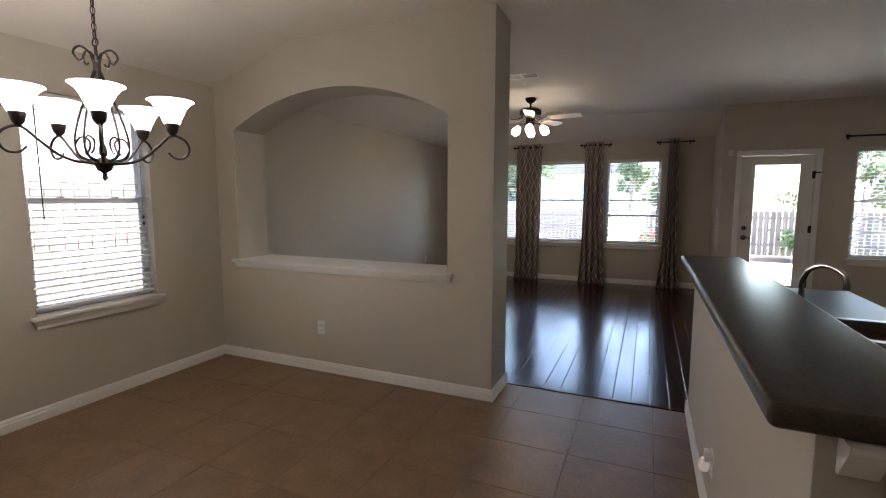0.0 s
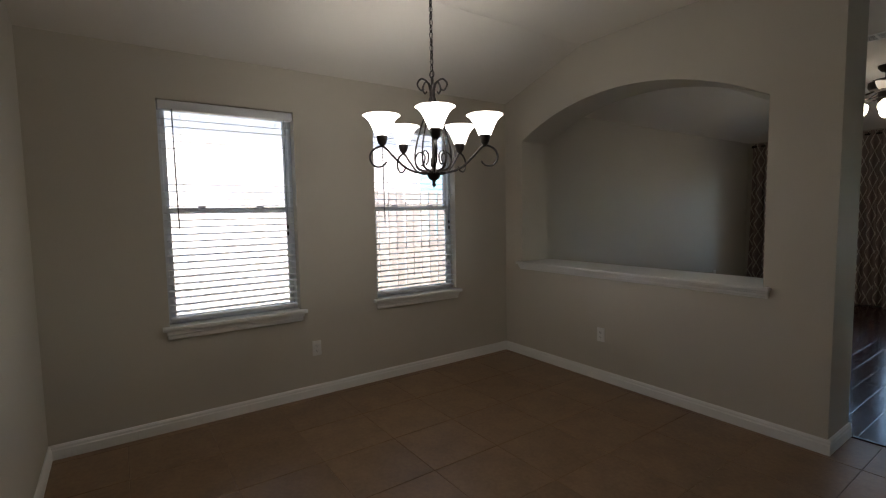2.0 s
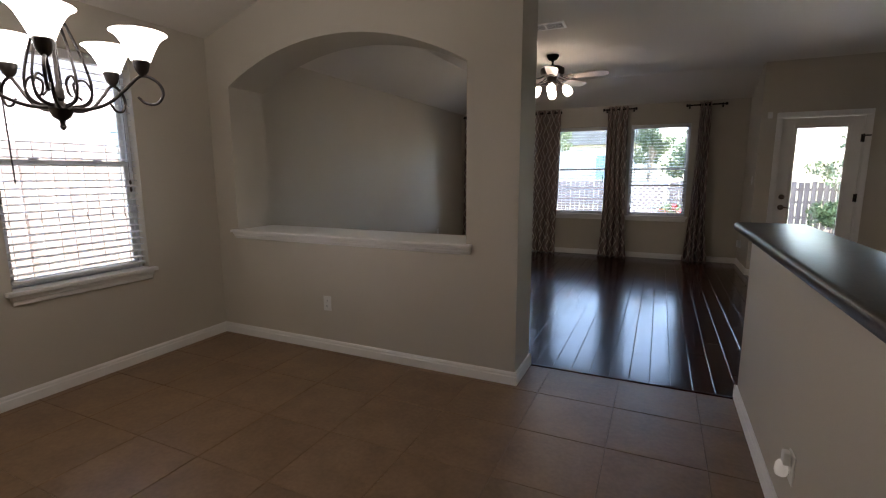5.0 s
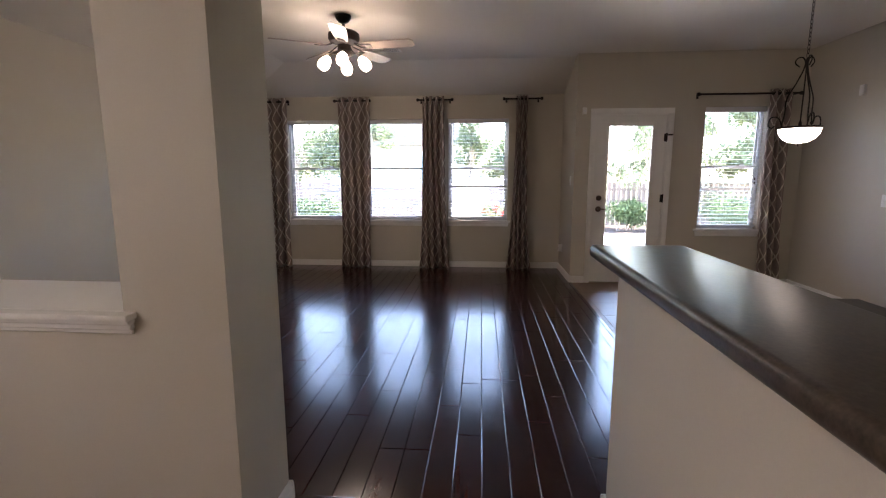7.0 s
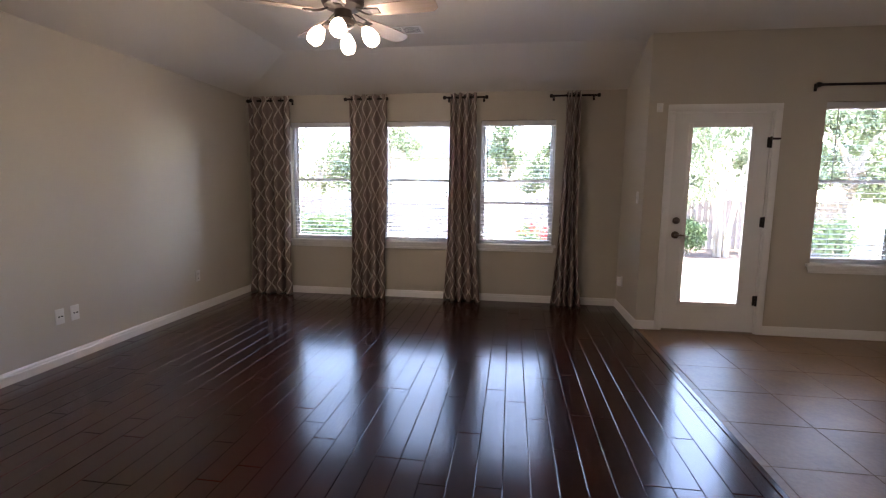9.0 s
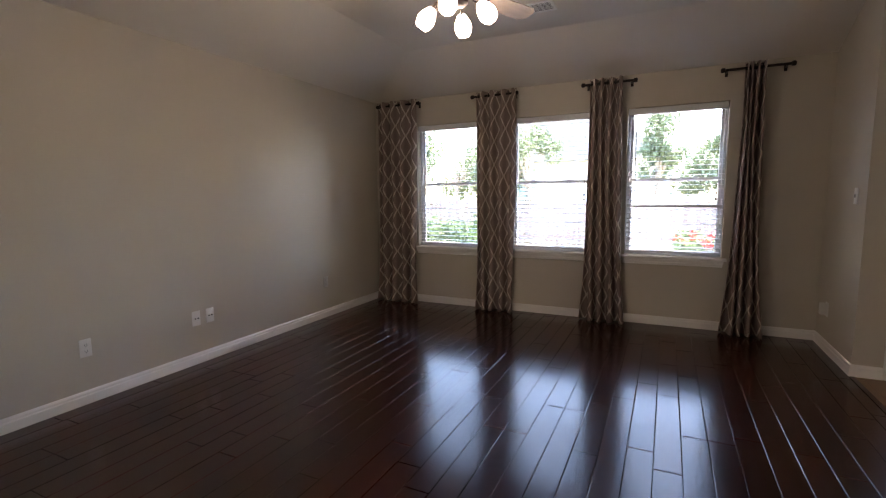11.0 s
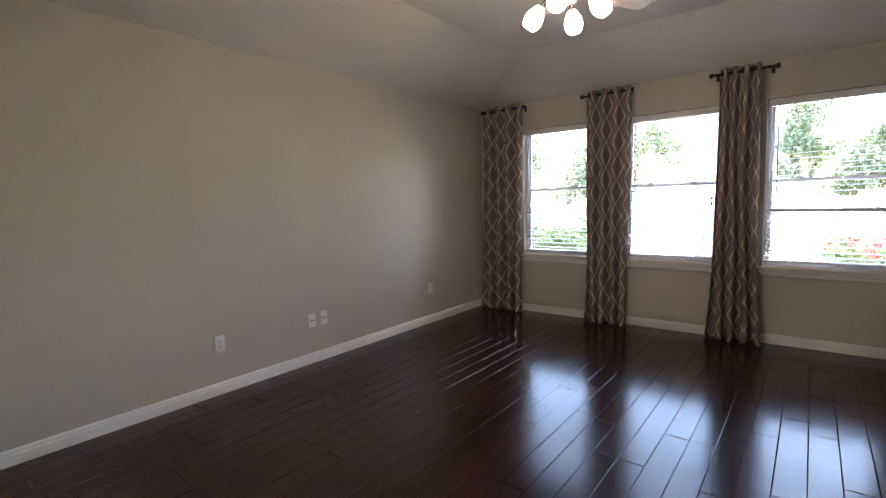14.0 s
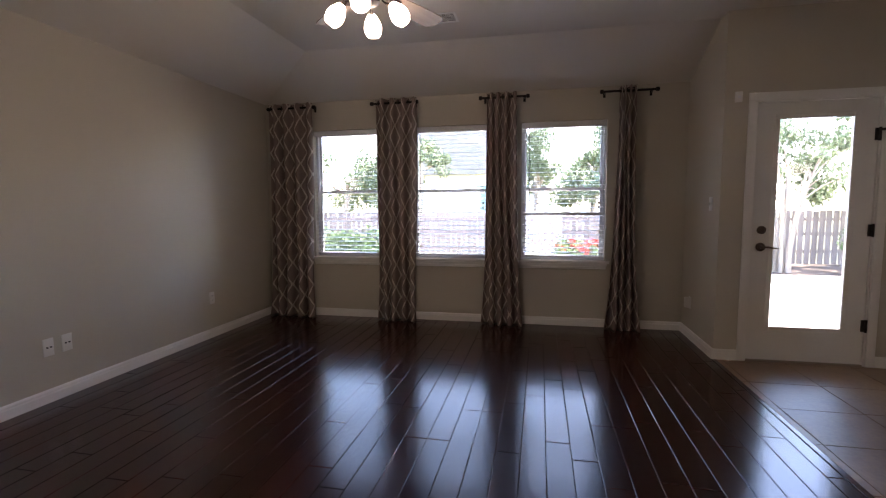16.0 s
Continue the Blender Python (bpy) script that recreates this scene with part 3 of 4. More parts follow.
CHX, CHY, CHS = -1.35, -1.728, 1.1
ch = empty("chandelier", pose(CHX, CHY, ZC) @ Matrix.Diagonal((CHS, CHS, CHS, 1)), "dark bronze five-light chandelier with lit bell glass shades", "chandelier")
Z = lambda z: (1.537 - ZC) / CHS + z - 1.522
bm = bmesh.new()
lathe(bm, [(0.0, 0), (0.062, 0), (0.06, -0.012), (0.035, -0.03), (0.012, -0.036), (0.0, -0.05)], 24)
part("canopy", bm, BRONZE, ch, "", True)
bm = bmesh.new()
chain(bm, Z(2.105), -0.045)
tube(bm, curve_pts([(0.004, 0, Z(2.085)), (-0.006, 0.004, Z(2.295)), (0.006, -0.004, Z(2.495)), (0, 0, -0.03)], 20), 0.002, 5)
part("chain", bm, BRONZE, ch, "link chain with cord", True)
bm = bmesh.new()
ring(bm, (0, 0, Z(2.090)), 0.018, 0.003, Matrix.Rotation(radians(90), 3, "X") @ Matrix.Identity(3), 18, 6)
lathe(bm, [(0.006, Z(2.075)), (0.007, Z(2.025)), (0.014, Z(2.020)), (0.014, Z(1.975)), (0.009, Z(1.965)), (0.006, Z(1.845)), (0.006, Z(1.685)), (0.014, Z(1.665)), (0.016, Z(1.636)), (0.008, Z(1.625)), (0.03, Z(1.613)), (0.038, Z(1.598)), (0.026, Z(1.570)), (0.009, Z(1.558)), (0.008, Z(1.545)), (0.011, Z(1.537)), (0.0, Z(1.522))], 18)
part("stem", bm, BRONZE, ch, "turned stem with finial", True)
for k in range(5):
    a = radians(-31.7 + 72 * k)
    A = Matrix.Rotation(a, 4, "Z")
    arm = bmesh.new()
    R = 0.265
    tube(arm, curve_pts([(0.02, 0, Z(1.602)), (0.085, 0, Z(1.600)), (0.15, 0, Z(1.624)), (0.205, 0, Z(1.672)), (R - 0.005, 0, Z(1.722)), (R + 0.045, 0, Z(1.705)), (R + 0.063, 0, Z(1.665)), (R + 0.042, 0, Z(1.628)), (R + 0.005, 0, Z(1.626)), (R - 0.02, 0, Z(1.648))], 44), 0.0062, 8, 0.0045)
    arm_ob = part("arm", arm, BRONZE, ch, "scrolled arm", True, A)
    bm = bmesh.new()
    tube(bm, curve_pts([(0.02, 0, Z(1.607)), (0.075, 0, Z(1.622)), (0.098, 0, Z(1.665)), (0.078, 0, Z(1.704)), (0.046, 0, Z(1.69)), (0.05, 0, Z(1.652)), (0.066, 0, Z(1.636))], 26), 0.0042, 6)
    part("scroll", bm, BRONZE, ch, "", True, A @ Matrix.Rotation(radians(36), 4, "Z"))
    bm = bmesh.new()
    tube(bm, curve_pts([(0.012, 0, Z(1.975)), (0.035, 0, Z(1.905)), (0.075, 0, Z(1.795)), (0.098, 0, Z(1.695)), (0.09, 0, Z(1.631)), (0.055, 0, Z(1.609)), (0.02, 0, Z(1.602))], 30), 0.0045, 6)
    part("cage_bar", bm, BRONZE, ch, "", True, A @ Matrix.Rotation(radians(36), 4, "Z"))
    bm = bmesh.new()
    tube(bm, curve_pts([(0.01, 0, Z(2.005)), (0.022, 0, Z(2.045)), (0.055, 0, Z(2.063)), (0.078, 0, Z(2.035)), (0.062, 0, Z(2.007)), (0.045, 0, Z(2.013))], 24), 0.0045, 6)
    part("top_scroll", bm, BRONZE, ch, "", True, A)
    bm = bmesh.new()
    lathe(bm, [(0.004, Z(1.719)), (0.011, Z(1.726)), (0.021, Z(1.740)), (0.026, Z(1.760)), (0.028, Z(1.776)), (0.0, Z(1.776))], 16, (R, 0, 0))
    part("socket_cup", bm, BRONZE, arm_ob, "", True)
    bm = bmesh.new()
    pr = [(0.031, 1.798), (0.036, 1.812), (0.047, 1.838), (0.061, 1.866), (0.078, 1.886), (0.091, 1.894)]
    lathe(bm, [(r, Z(z - 0.024)) for r, z in pr] + [(r - 0.004, Z(z - 0.024) + 0.002) for r, z in reversed(pr)], 28, (R, 0, 0))
    part("shade", bm, SHADE, arm_ob, "lit frosted white bell shade", True)

# ---------- ceiling fan ----------
fan = empty("ceiling_fan", pose(-0.465, 3.015, ZC), "dark bronze five-blade ceiling fan with four lit shades", "ceiling fan")
bm = bmesh.new()
lathe(bm, [(0.0, 0), (0.072, 0), (0.07, -0.02), (0.045, -0.055), (0.02, -0.065), (0.013, -0.07), (0.013, -0.13), (0.0, -0.13)], 24)
part("canopy", bm, BRONZE, fan, "canopy with short downrod", True)
bm = bmesh.new()
lathe(bm, [(0.0, -0.12), (0.05, -0.125), (0.11, -0.135), (0.138, -0.155), (0.14, -0.2), (0.125, -0.225), (0.085, -0.24), (0.06, -0.25), (0.06, -0.30), (0.075, -0.31), (0.07, -0.345), (0.04, -0.36), (0.0, -0.362)], 32)
part("motor_housing", bm, BRONZE, fan, "", True)
for k in range(5):
    A = Matrix.Rotation(radians(-7 + 72 * k), 4, "Z")
    bm = bmesh.new()
    n = 14
    tops, bots = [], []
    for i in range(n + 1):
        f = i / n
        x = 0.2 + 0.45 * f
        w = 0.052 + 0.017 * math.sin(min(1, f * 1.3) * math.pi / 2)
        if f > 0.9:
            w *= math.sqrt(max(0.0, 1 - ((f - 0.9) / 0.1) ** 2 * 0.75))
        tops.append((bm.verts.new((x, -w, -0.003)), bm.verts.new((x, w, -0.003))))
        bots.append((bm.verts.new((x, -w, 0.003)), bm.verts.new((x, w, 0.003))))
    for i in range(n):
        a, b, c, d = tops[i], tops[i + 1], bots[i], bots[i + 1]
        for f in ((a[0], b[0], b[1], a[1]), (c[0], c[1], d[1], d[0]), (a[0], c[0], d[0], b[0]), (a[1], b[1], d[1], c[1])):
            bm.faces.new(f)
    bm.faces.new((tops[0][0], tops[0][1], bots[0][1], bots[0][0]))
    bm.faces.new((tops[n][0], bots[n][0], bots[n][1], tops[n][1]))
    bl = part("blade", bm, BLADE, fan, "pale glossy blade", False, A @ Matrix.Translation((0, 0, -0.262)) @ Matrix.Rotation(radians(-12), 4, "X"))
    bm = bmesh.new()
    for s in (-1, 1):
        tube(bm, curve_pts([(0.1, s * 0.012, 0.02), (0.15, s * 0.03, 0.0), (0.19, s * 0.034, -0.007), (0.25, s * 0.018, -0.008)], 12), 0.006, 6)
    box(bm, 0.2, -0.032, -0.011, 0.26, 0.032, -0.004, 0.002)
    part("blade_iron", bm, BRONZE, bl, "", True)
for k in range(4):
    A = Matrix.Rotation(radians(-80 + 90 * k), 4, "Z")
    bm = bmesh.new()
    tube(bm, curve_pts([(0.03, 0, -0.335), (0.09, 0, -0.32), (0.13, 0, -0.335), (0.142, 0, -0.358)], 12), 0.008, 8)
    la = part("lamp_arm", bm, BRONZE, fan, "", True, A)
    tilt = Matrix.Rotation(radians(-36), 3, "Y")
    bm = bmesh.new()
    pr = [(0.022, 0), (0.03, -0.012), (0.047, -0.045), (0.053, -0.075), (0.047, -0.105), (0.034, -0.125)]
    lathe(bm, pr + [(r - 0.004, z - 0.001) for r, z in reversed(pr)], 24, (0.14, 0, -0.355), tilt)
    part("shade", bm, FANSHADE, la, "lit frosted white tulip shade", True)
bm = bmesh.new()
tube(bm, [(0.02, 0.02, -0.36), (0.02, 0.02, -0.47)], 0.0012, 5)
lathe(bm, [(0.002, 0.0), (0.005, -0.012), (0.0, -0.025)], 8, (0.02, 0.02, -0.47))
part("pull_chain", bm, NICKEL, fan)

# ---------- nook pendant ----------
pd = empty("pendant_light", pose(3.325, 2.72, ZC), "dark bronze scroll pendant with lit glass bowl", "pendant light")
bm = bmesh.new()
lathe(bm, [(0.0, 0), (0.06, 0), (0.058, -0.012), (0.03, -0.028), (0.0, -0.04)], 20)
part("canopy", bm, BRONZE, pd, "", True)
bm = bmesh.new()
chain(bm, -0.5, -0.035)
part("chain", bm, BRONZE, pd, "", True)
bm = bmesh.new()
lathe(bm, [(0.005, -0.5), (0.012, -0.52), (0.008, -0.56), (0.005, -0.6), (0.005, -0.98), (0.012, -1.0), (0.01, -1.04), (0.0, -1.05)], 14)
part("stem", bm, BRONZE, pd, "", True)
for k in range(3):
    A = Matrix.Rotation(radians(20 + 120 * k), 4, "Z")
    bm = bmesh.new()
    tube(bm, curve_pts([(0.045, 0, -0.565), (0.075, 0, -0.53), (0.06, 0, -0.497), (0.025, 0, -0.5), (0.01, 0, -0.56), (0.05, 0, -0.68), (0.105, 0, -0.8), (0.11, 0, -0.92), (0.125, 0, -1.02)], 44), 0.005, 6)
    part("bar", bm, BRONZE, pd, "", True, A)
    bm = bmesh.new()
    tube(bm, curve_pts([(0.115, 0, -1.03), (0.15, 0, -0.95), (0.2, 0, -0.945), (0.215, 0, -1.0), (0.19, 0, -1.03), (0.17, 0, -1.01)], 26), 0.005, 6)
    part("scroll", bm, BRONZE, pd, "", True, A)
bm = bmesh.new()
lathe(bm, [(0.13, -1.03), (0.15, -1.03), (0.153, -1.045), (0.13, -1.05), (0.13, -1.03)], 32)
part("rim", bm, BRONZE, pd, "", True)
bm = bmesh.new()
lathe(bm, [(0.145, -1.046), (0.135, -1.085), (0.108, -1.125), (0.066, -1.15), (0.0, -1.16)], 32)
part("bowl", bm, BOWL, pd, "lit frosted glass bowl", True)
bm = bmesh.new()
lathe(bm, [(0.006, -1.158), (0.01, -1.168), (0.0, -1.185)], 10)
part("finial", bm, BRONZE, pd, "", True)


# ---------- small fixtures ----------
def outlet(m, label="white duplex outlet plate on the wall", kind_="outlet"):
    """Local: plate in the xz plane, facing -y."""
    t = empty("wall_outlet" if kind_ == "outlet" else kind_, m, label, "outlet" if kind_ == "outlet" else "switch", "wall plates")
    bm = bmesh.new()
    box(bm, -0.035, -0.007, -0.058, 0.035, 0, 0.058, 0.003, 2)
    part("plate", bm, PLASTIC, t, "", True)
    if kind_ == "outlet":
        for z in (-0.02, 0.02):
            bm = bmesh.new()
            box(bm, -0.017, -0.0095, z - 0.0145, 0.017, -0.007, z + 0.0145, 0.002)
            soc = part("socket", bm, PLASTIC, t, "", True)
            # no holes are cut: near-black bars paint the shade inside them
            bm = bmesh.new()
            for x in (-0.007, 0.006):
                box(bm, x - 0.0012, -0.0102, z - 0.004, x + 0.0012, -0.0094, z + 0.006)
            box(bm, -0.002, -0.0102, z - 0.011, 0.002, -0.0094, z - 0.007)
            part("slot_shade", bm, DARKSLOT, soc)
    elif kind_ == "cable_plate":
        for x in (-0.012, 0.012):
            bm = bmesh.new()
            lathe(bm, [(0.005, 0), (0.005, 0.009), (0.0, 0.009)], 10, (x, -0.006, 0), turn)
            part("jack", bm, DARKSLOT, t)
    else:
        bm = bmesh.new()
        box(bm, -0.005, -0.018, -0.012, 0.005, -0.007, 0.012, 0.002)
        part("toggle", bm, PLASTIC, t)
    return t


WEST = lambda y, z: pose(XL, y, z, 0, 0, 90)
outlet(WEST(-1.985, 0.373))
outlet(pose(-1.50, 0, 0.38))
outlet(WEST(2.025, 0.362))
outlet(WEST(2.806, 0.362), "white cable jack plate on the wall", "cable_plate")
outlet(WEST(2.929, 0.362), "white cable jack plate on the wall", "cable_plate")
outlet(WEST(4.367, 0.385))
outlet(pose(-0.17, YA, 1.12, 0, 0, 180), "white light switch plate on the dividing wall", "light_switch")
outlet(pose(-1.5, YA, 0.38, 0, 0, 180))
JOG = lambda y, z: pose(XJ, y, z, 0, 0, -90)
outlet(JOG(4.72, 1.27), "white light switch plate on the return wall", "light_switch")
outlet(JOG(5.158, 0.34))
o = empty("plug_adapter", JOG(5.158, 0.34), "white plug-in adapter box in the outlet", "adapter")
bm = bmesh.new()
box(bm, -0.03, -0.05, -0.045, 0.03, -0.011, 0.05, 0.006, 2)
part("case", bm, PLASTIC, o, "", True)
outlet(pose(XB, -0.86, 0.30, 0, 0, -90))
nl = empty("night_light", pose(XB, -0.86, 0.32, 0, 0, -90), "clear and white plug-in night light in the outlet", "night light")
bm = bmesh.new()
box(bm, -0.02, -0.035, -0.01, 0.02, -0.011, 0.04, 0.006, 2)
part("base", bm, PLASTIC, nl, "", True)
bm = bmesh.new()
lathe(bm, [(0.012, 0.0), (0.02, -0.012), (0.023, -0.04), (0.018, -0.055), (0.0, -0.06)], 16, (0, -0.033, 0.0))
part("lens", bm, glowing("night_light_lens", (1, 0.95, 0.85), 0.01), nl, "frosted lens", True)
ds = empty("door_sensor", pose(2.005, YD, 2.094), "small white alarm sensor beside the door", "sensor")
bm = bmesh.new()
box(bm, -0.026, -0.022, -0.04, 0.026, 0, 0.04, 0.006, 2)
part("case", bm, PLASTIC, ds, "", True)
bm = bmesh.new()
box(bm, -0.009, -0.026, -0.012, 0.009, -0.022, 0.006)
part("button", bm, VINYL, ds)
ws = empty("wall_sensor", pose(XR, 3.72, 2.16, 0, 0, -90), "small white sensor box high on the wall", "sensor")
bm = bmesh.new()
box(bm, -0.03, -0.03, -0.05, 0.03, 0, 0.05, 0.008, 2)
part("case", bm, PLASTIC, ws, "", True)
outlet(pose(XR, 3.3, 1.1, 0, 0, -90), "white light switch plate on the nook wall", "light_switch")


def register(x, y):
    t = empty("ceiling_vent", pose(x, y, ZC), "white metal ceiling air register", "vent", "ceiling vents")
    bm = bmesh.new()
    a, b = 0.18, 0.1
    for q in ((-a, -b, -0.008, a, -b + 0.022, -0.001), (-a, b - 0.022, -0.008, a, b, -0.001), (-a, -b + 0.022, -0.008, -a + 0.022, b - 0.022, -0.001), (a - 0.022, -b + 0.022, -0.008, a, b - 0.022, -0.001), (-0.008, -b + 0.022, -0.008, 0.008, b - 0.022, -0.001)):
        box(bm, *q, 0.002)
    part("frame", bm, WHITE, t, "", True)
    # near-black sheet: the shade of the duct is put into its colour
    bm = bmesh.new()
    box(bm, -a + 0.02, -b + 0.02, -0.0025, a - 0.02, b - 0.02, -0.0012)
    part("backing", bm, DARKSLOT, t, "dark sheet standing in for the shade behind the slats")
    for i in range(7):
        bm = bmesh.new()
        yy = -b + 0.034 + i * 0.022
        box(bm, -a + 0.022, yy - 0.004, -0.0085, a - 0.022, yy + 0.002, -0.0065)
        part("slat", bm, WHITE, t)


register(-0.30, 1.89)
register(-0.33, 4.18)

# ---------- kitchen ----------
bar = empty("bar_counter", pose(1.385, 0, 1.026), "dark brown speckled laminate bar top with rounded edge", "countertop")
bm = bmesh.new()
box(bm, -0.18, -2.10, 0, 0.18, 0.49, 0.05, 0.019, 4)
bt = part("top", bm, LAMINATE, bar, "", True)
bm = bmesh.new()
box(bm, 0.1805, -2.05, 0.008, 0.1835, 0.46, 0.04)
part("edge_band", bm, STEEL, bar, "pale edge strip")
cb = empty("bar_bracket", pose(1.355, -2.06, 1.025), "small white corbel under the bar end", "bracket")
bm = bmesh.new()
q = [(-0.0, 0), (0, -0.075), (-0.012, -0.075), (-0.055, -0.012), (-0.055, 0)]
va = [bm.verts.new((-0.03, y, z)) for y, z in q]
vb = [bm.verts.new((0.03, y, z)) for y, z in q]
for i in range(5):
    bm.faces.new((va[i], va[(i + 1) % 5], vb[(i + 1) % 5], vb[i]))
bm.faces.new(va)
bm.faces.new(list(reversed(vb)))
part("corbel", bm, WHITE, cb)
kc = empty("kitchen_cabinet", pose(1.44, -2.04, 0), "brown wooden base cabinet below the sink counter", "cabinet")
bm = bmesh.new()
box(bm, 0, 0, 0.1, 0.58, 2.34, 0.875)
box(bm, 0, 0, 0, 0.52, 2.34, 0.1)
part("body", bm, CABINET, kc)
for i in range(4):
    bm = bmesh.new()
    box(bm, 0.581, 0.02 + i * 0.58, 0.12, 0.6, 0.02 + i * 0.58 + 0.56, 0.86, 0.004)
    part("door", bm, CABINET, kc)
kt = empty("kitchen_counter", pose(1.44, 0, 0.877), "dark laminate kitchen counter with sink cut-out", "countertop")
bm = bmesh.new()
for b in ((0, -2.04, 0, 0.65, -1.26, 0.04), (0, -0.5, 0, 0.65, 0.33, 0.04), (0, -1.26, 0, 0.14, -0.5, 0.04), (0.56, -1.26, 0, 0.65, -0.5, 0.04)):
    box(bm, *b)
part("top", bm, LAMINATE, kt)
sk = empty("kitchen_sink", pose(1.79, -0.88, 0.918), "stainless steel double-bowl drop-in sink", "sink")
bm = bmesh.new()
for b in ((-0.23, -0.4, 0, 0.23, -0.36, 0.006), (-0.23, 0.36, 0, 0.23, 0.4, 0.006), (-0.23, -0.36, 0, -0.17, 0.36, 0.006), (0.19, -0.36, 0, 0.23, 0.36, 0.006), (-0.17, -0.02, 0, 0.19, 0.02, 0.006)):
    box(bm, *b, 0.002)
part("rim", bm, STEEL, sk, "", True)
for y0, y1 in ((-0.36, -0.02), (0.02, 0.36)):
    bm = bmesh.new()
    t_ = 0.004
    for b in ((-0.17, y0, -0.18, 0.19, y1, -0.176), (-0.17, y0, -0.176, -0.166, y1, 0), (0.186, y0, -0.176, 0.19, y1, 0), (-0.166, y0, -0.176, 0.186, y0 + t_, 0), (-0.166, y1 - t_, -0.176, 0.186, y1, 0)):
        box(bm, *b)
    part("bowl", bm, STEEL, sk)
fc = empty("faucet", pose(1.67, -0.42, 0.917), "chrome high-arc kitchen faucet", "faucet")
bm = bmesh.new()
lathe(bm, [(0.0, 0), (0.027, 0), (0.026, 0.01), (0.018, 0.03), (0.014, 0.06), (0.012, 0.1)], 18)
part("base", bm, CHROME, fc, "", True)
bm = bmesh.new()
tube(bm, curve_pts([(0, 0, 0.08), (0.0, 0, 0.15), (0.02, -0.02, 0.215), (0.07, -0.06, 0.24), (0.12, -0.11, 0.21), (0.13, -0.12, 0.165)], 36), 0.0115, 12)
part("spout", bm, CHROME, fc, "", True)
bm = bmesh.new()
tube(bm, [(0.13, -0.12, 0.175), (0.131, -0.121, 0.14)], 0.0145, 12)
part("spray_head", bm, CHROME, fc, "", True)

# ---------- outside ----------
bm = bmesh.new()
box(bm, -90, -90, -0.35, 90, 140, -0.22)
solid("ground", bm, LAWN, "dry sunlit lawn reaching to the horizon", "lawn")
bm = bmesh.new()
box(bm, -0.6, YW + TW + 0.02, -0.22, 8.2, 10.2, -0.06)
solid("patio", bm, CONCRETE, "pale concrete patio slab outside the glass door", "patio")
bm = bmesh.new()
box(bm, -6.5, 10.9, -0.219, 9, 13.1, -0.17)
solid("mulch_bed", bm, MULCH, "dark mulch bed along the fence", "mulch bed")


def picket_fence(a, b, height, label):
    a, b = Vector(a), Vector(b)
    d = (b - a)
    ln = d.length
    t = empty("fence", Matrix.Translation((a.x, a.y, -0.22)) @ Matrix.Rotation(math.atan2(d.y, d.x), 4, "Z"), label, "fence", "garden fences")
    bm = bmesh.new()
    box(bm, 0, 0, 0, 0.122, 0.018, height)
    me = mesh_of("picket", bm, FENCE)
    n = int(ln / 0.147)
    for i in range(n):
        piece("picket", me, t, pose(i * 0.147, random.uniform(-0.004, 0.004), random.uniform(-0.02, 0.02), 0, random.uniform(-0.6, 0.6), 0))
    for z in (0.3, height * 0.55, height - 0.25):
        bm = bmesh.new()
        box(bm, 0, 0.025, z, ln, 0.063, z + 0.09)
        part("rail", bm, FENCE, t)


picket_fence((-6.6, 13.2), (9.2, 13.2), 1.33, "weathered cedar picket fence at the garden end")
picket_fence((-5.3, -1.2), (-5.3, 6.4), 1.95, "weathered cedar picket fence between the houses")


def leaf_cloud(bm, rnd, centre, radii, count, size):
    for _ in range(count):
        while True:
            p = Vector((rnd.uniform(-1, 1), rnd.uniform(-1, 1), rnd.uniform(-1, 1)))
            if 0.25 < p.length < 1:
                break
        c = Vector(centre) + Vector((p.x * radii[0], p.y * radii[1], p.z * radii[2]))
        q = Euler((rnd.uniform(0, 6.3), rnd.uniform(0, 6.3), rnd.uniform(0, 6.3))).to_matrix()
        s = size * rnd.uniform(0.6, 1.3)
        vs = [bm.verts.new(c + q @ Vector(v)) for v in ((-s, 0, 0), (0, -s * 0.45, s * 0.12), (s, 0, 0), (0, s * 0.45, s * 0.12))]
        bm.faces.new(vs)


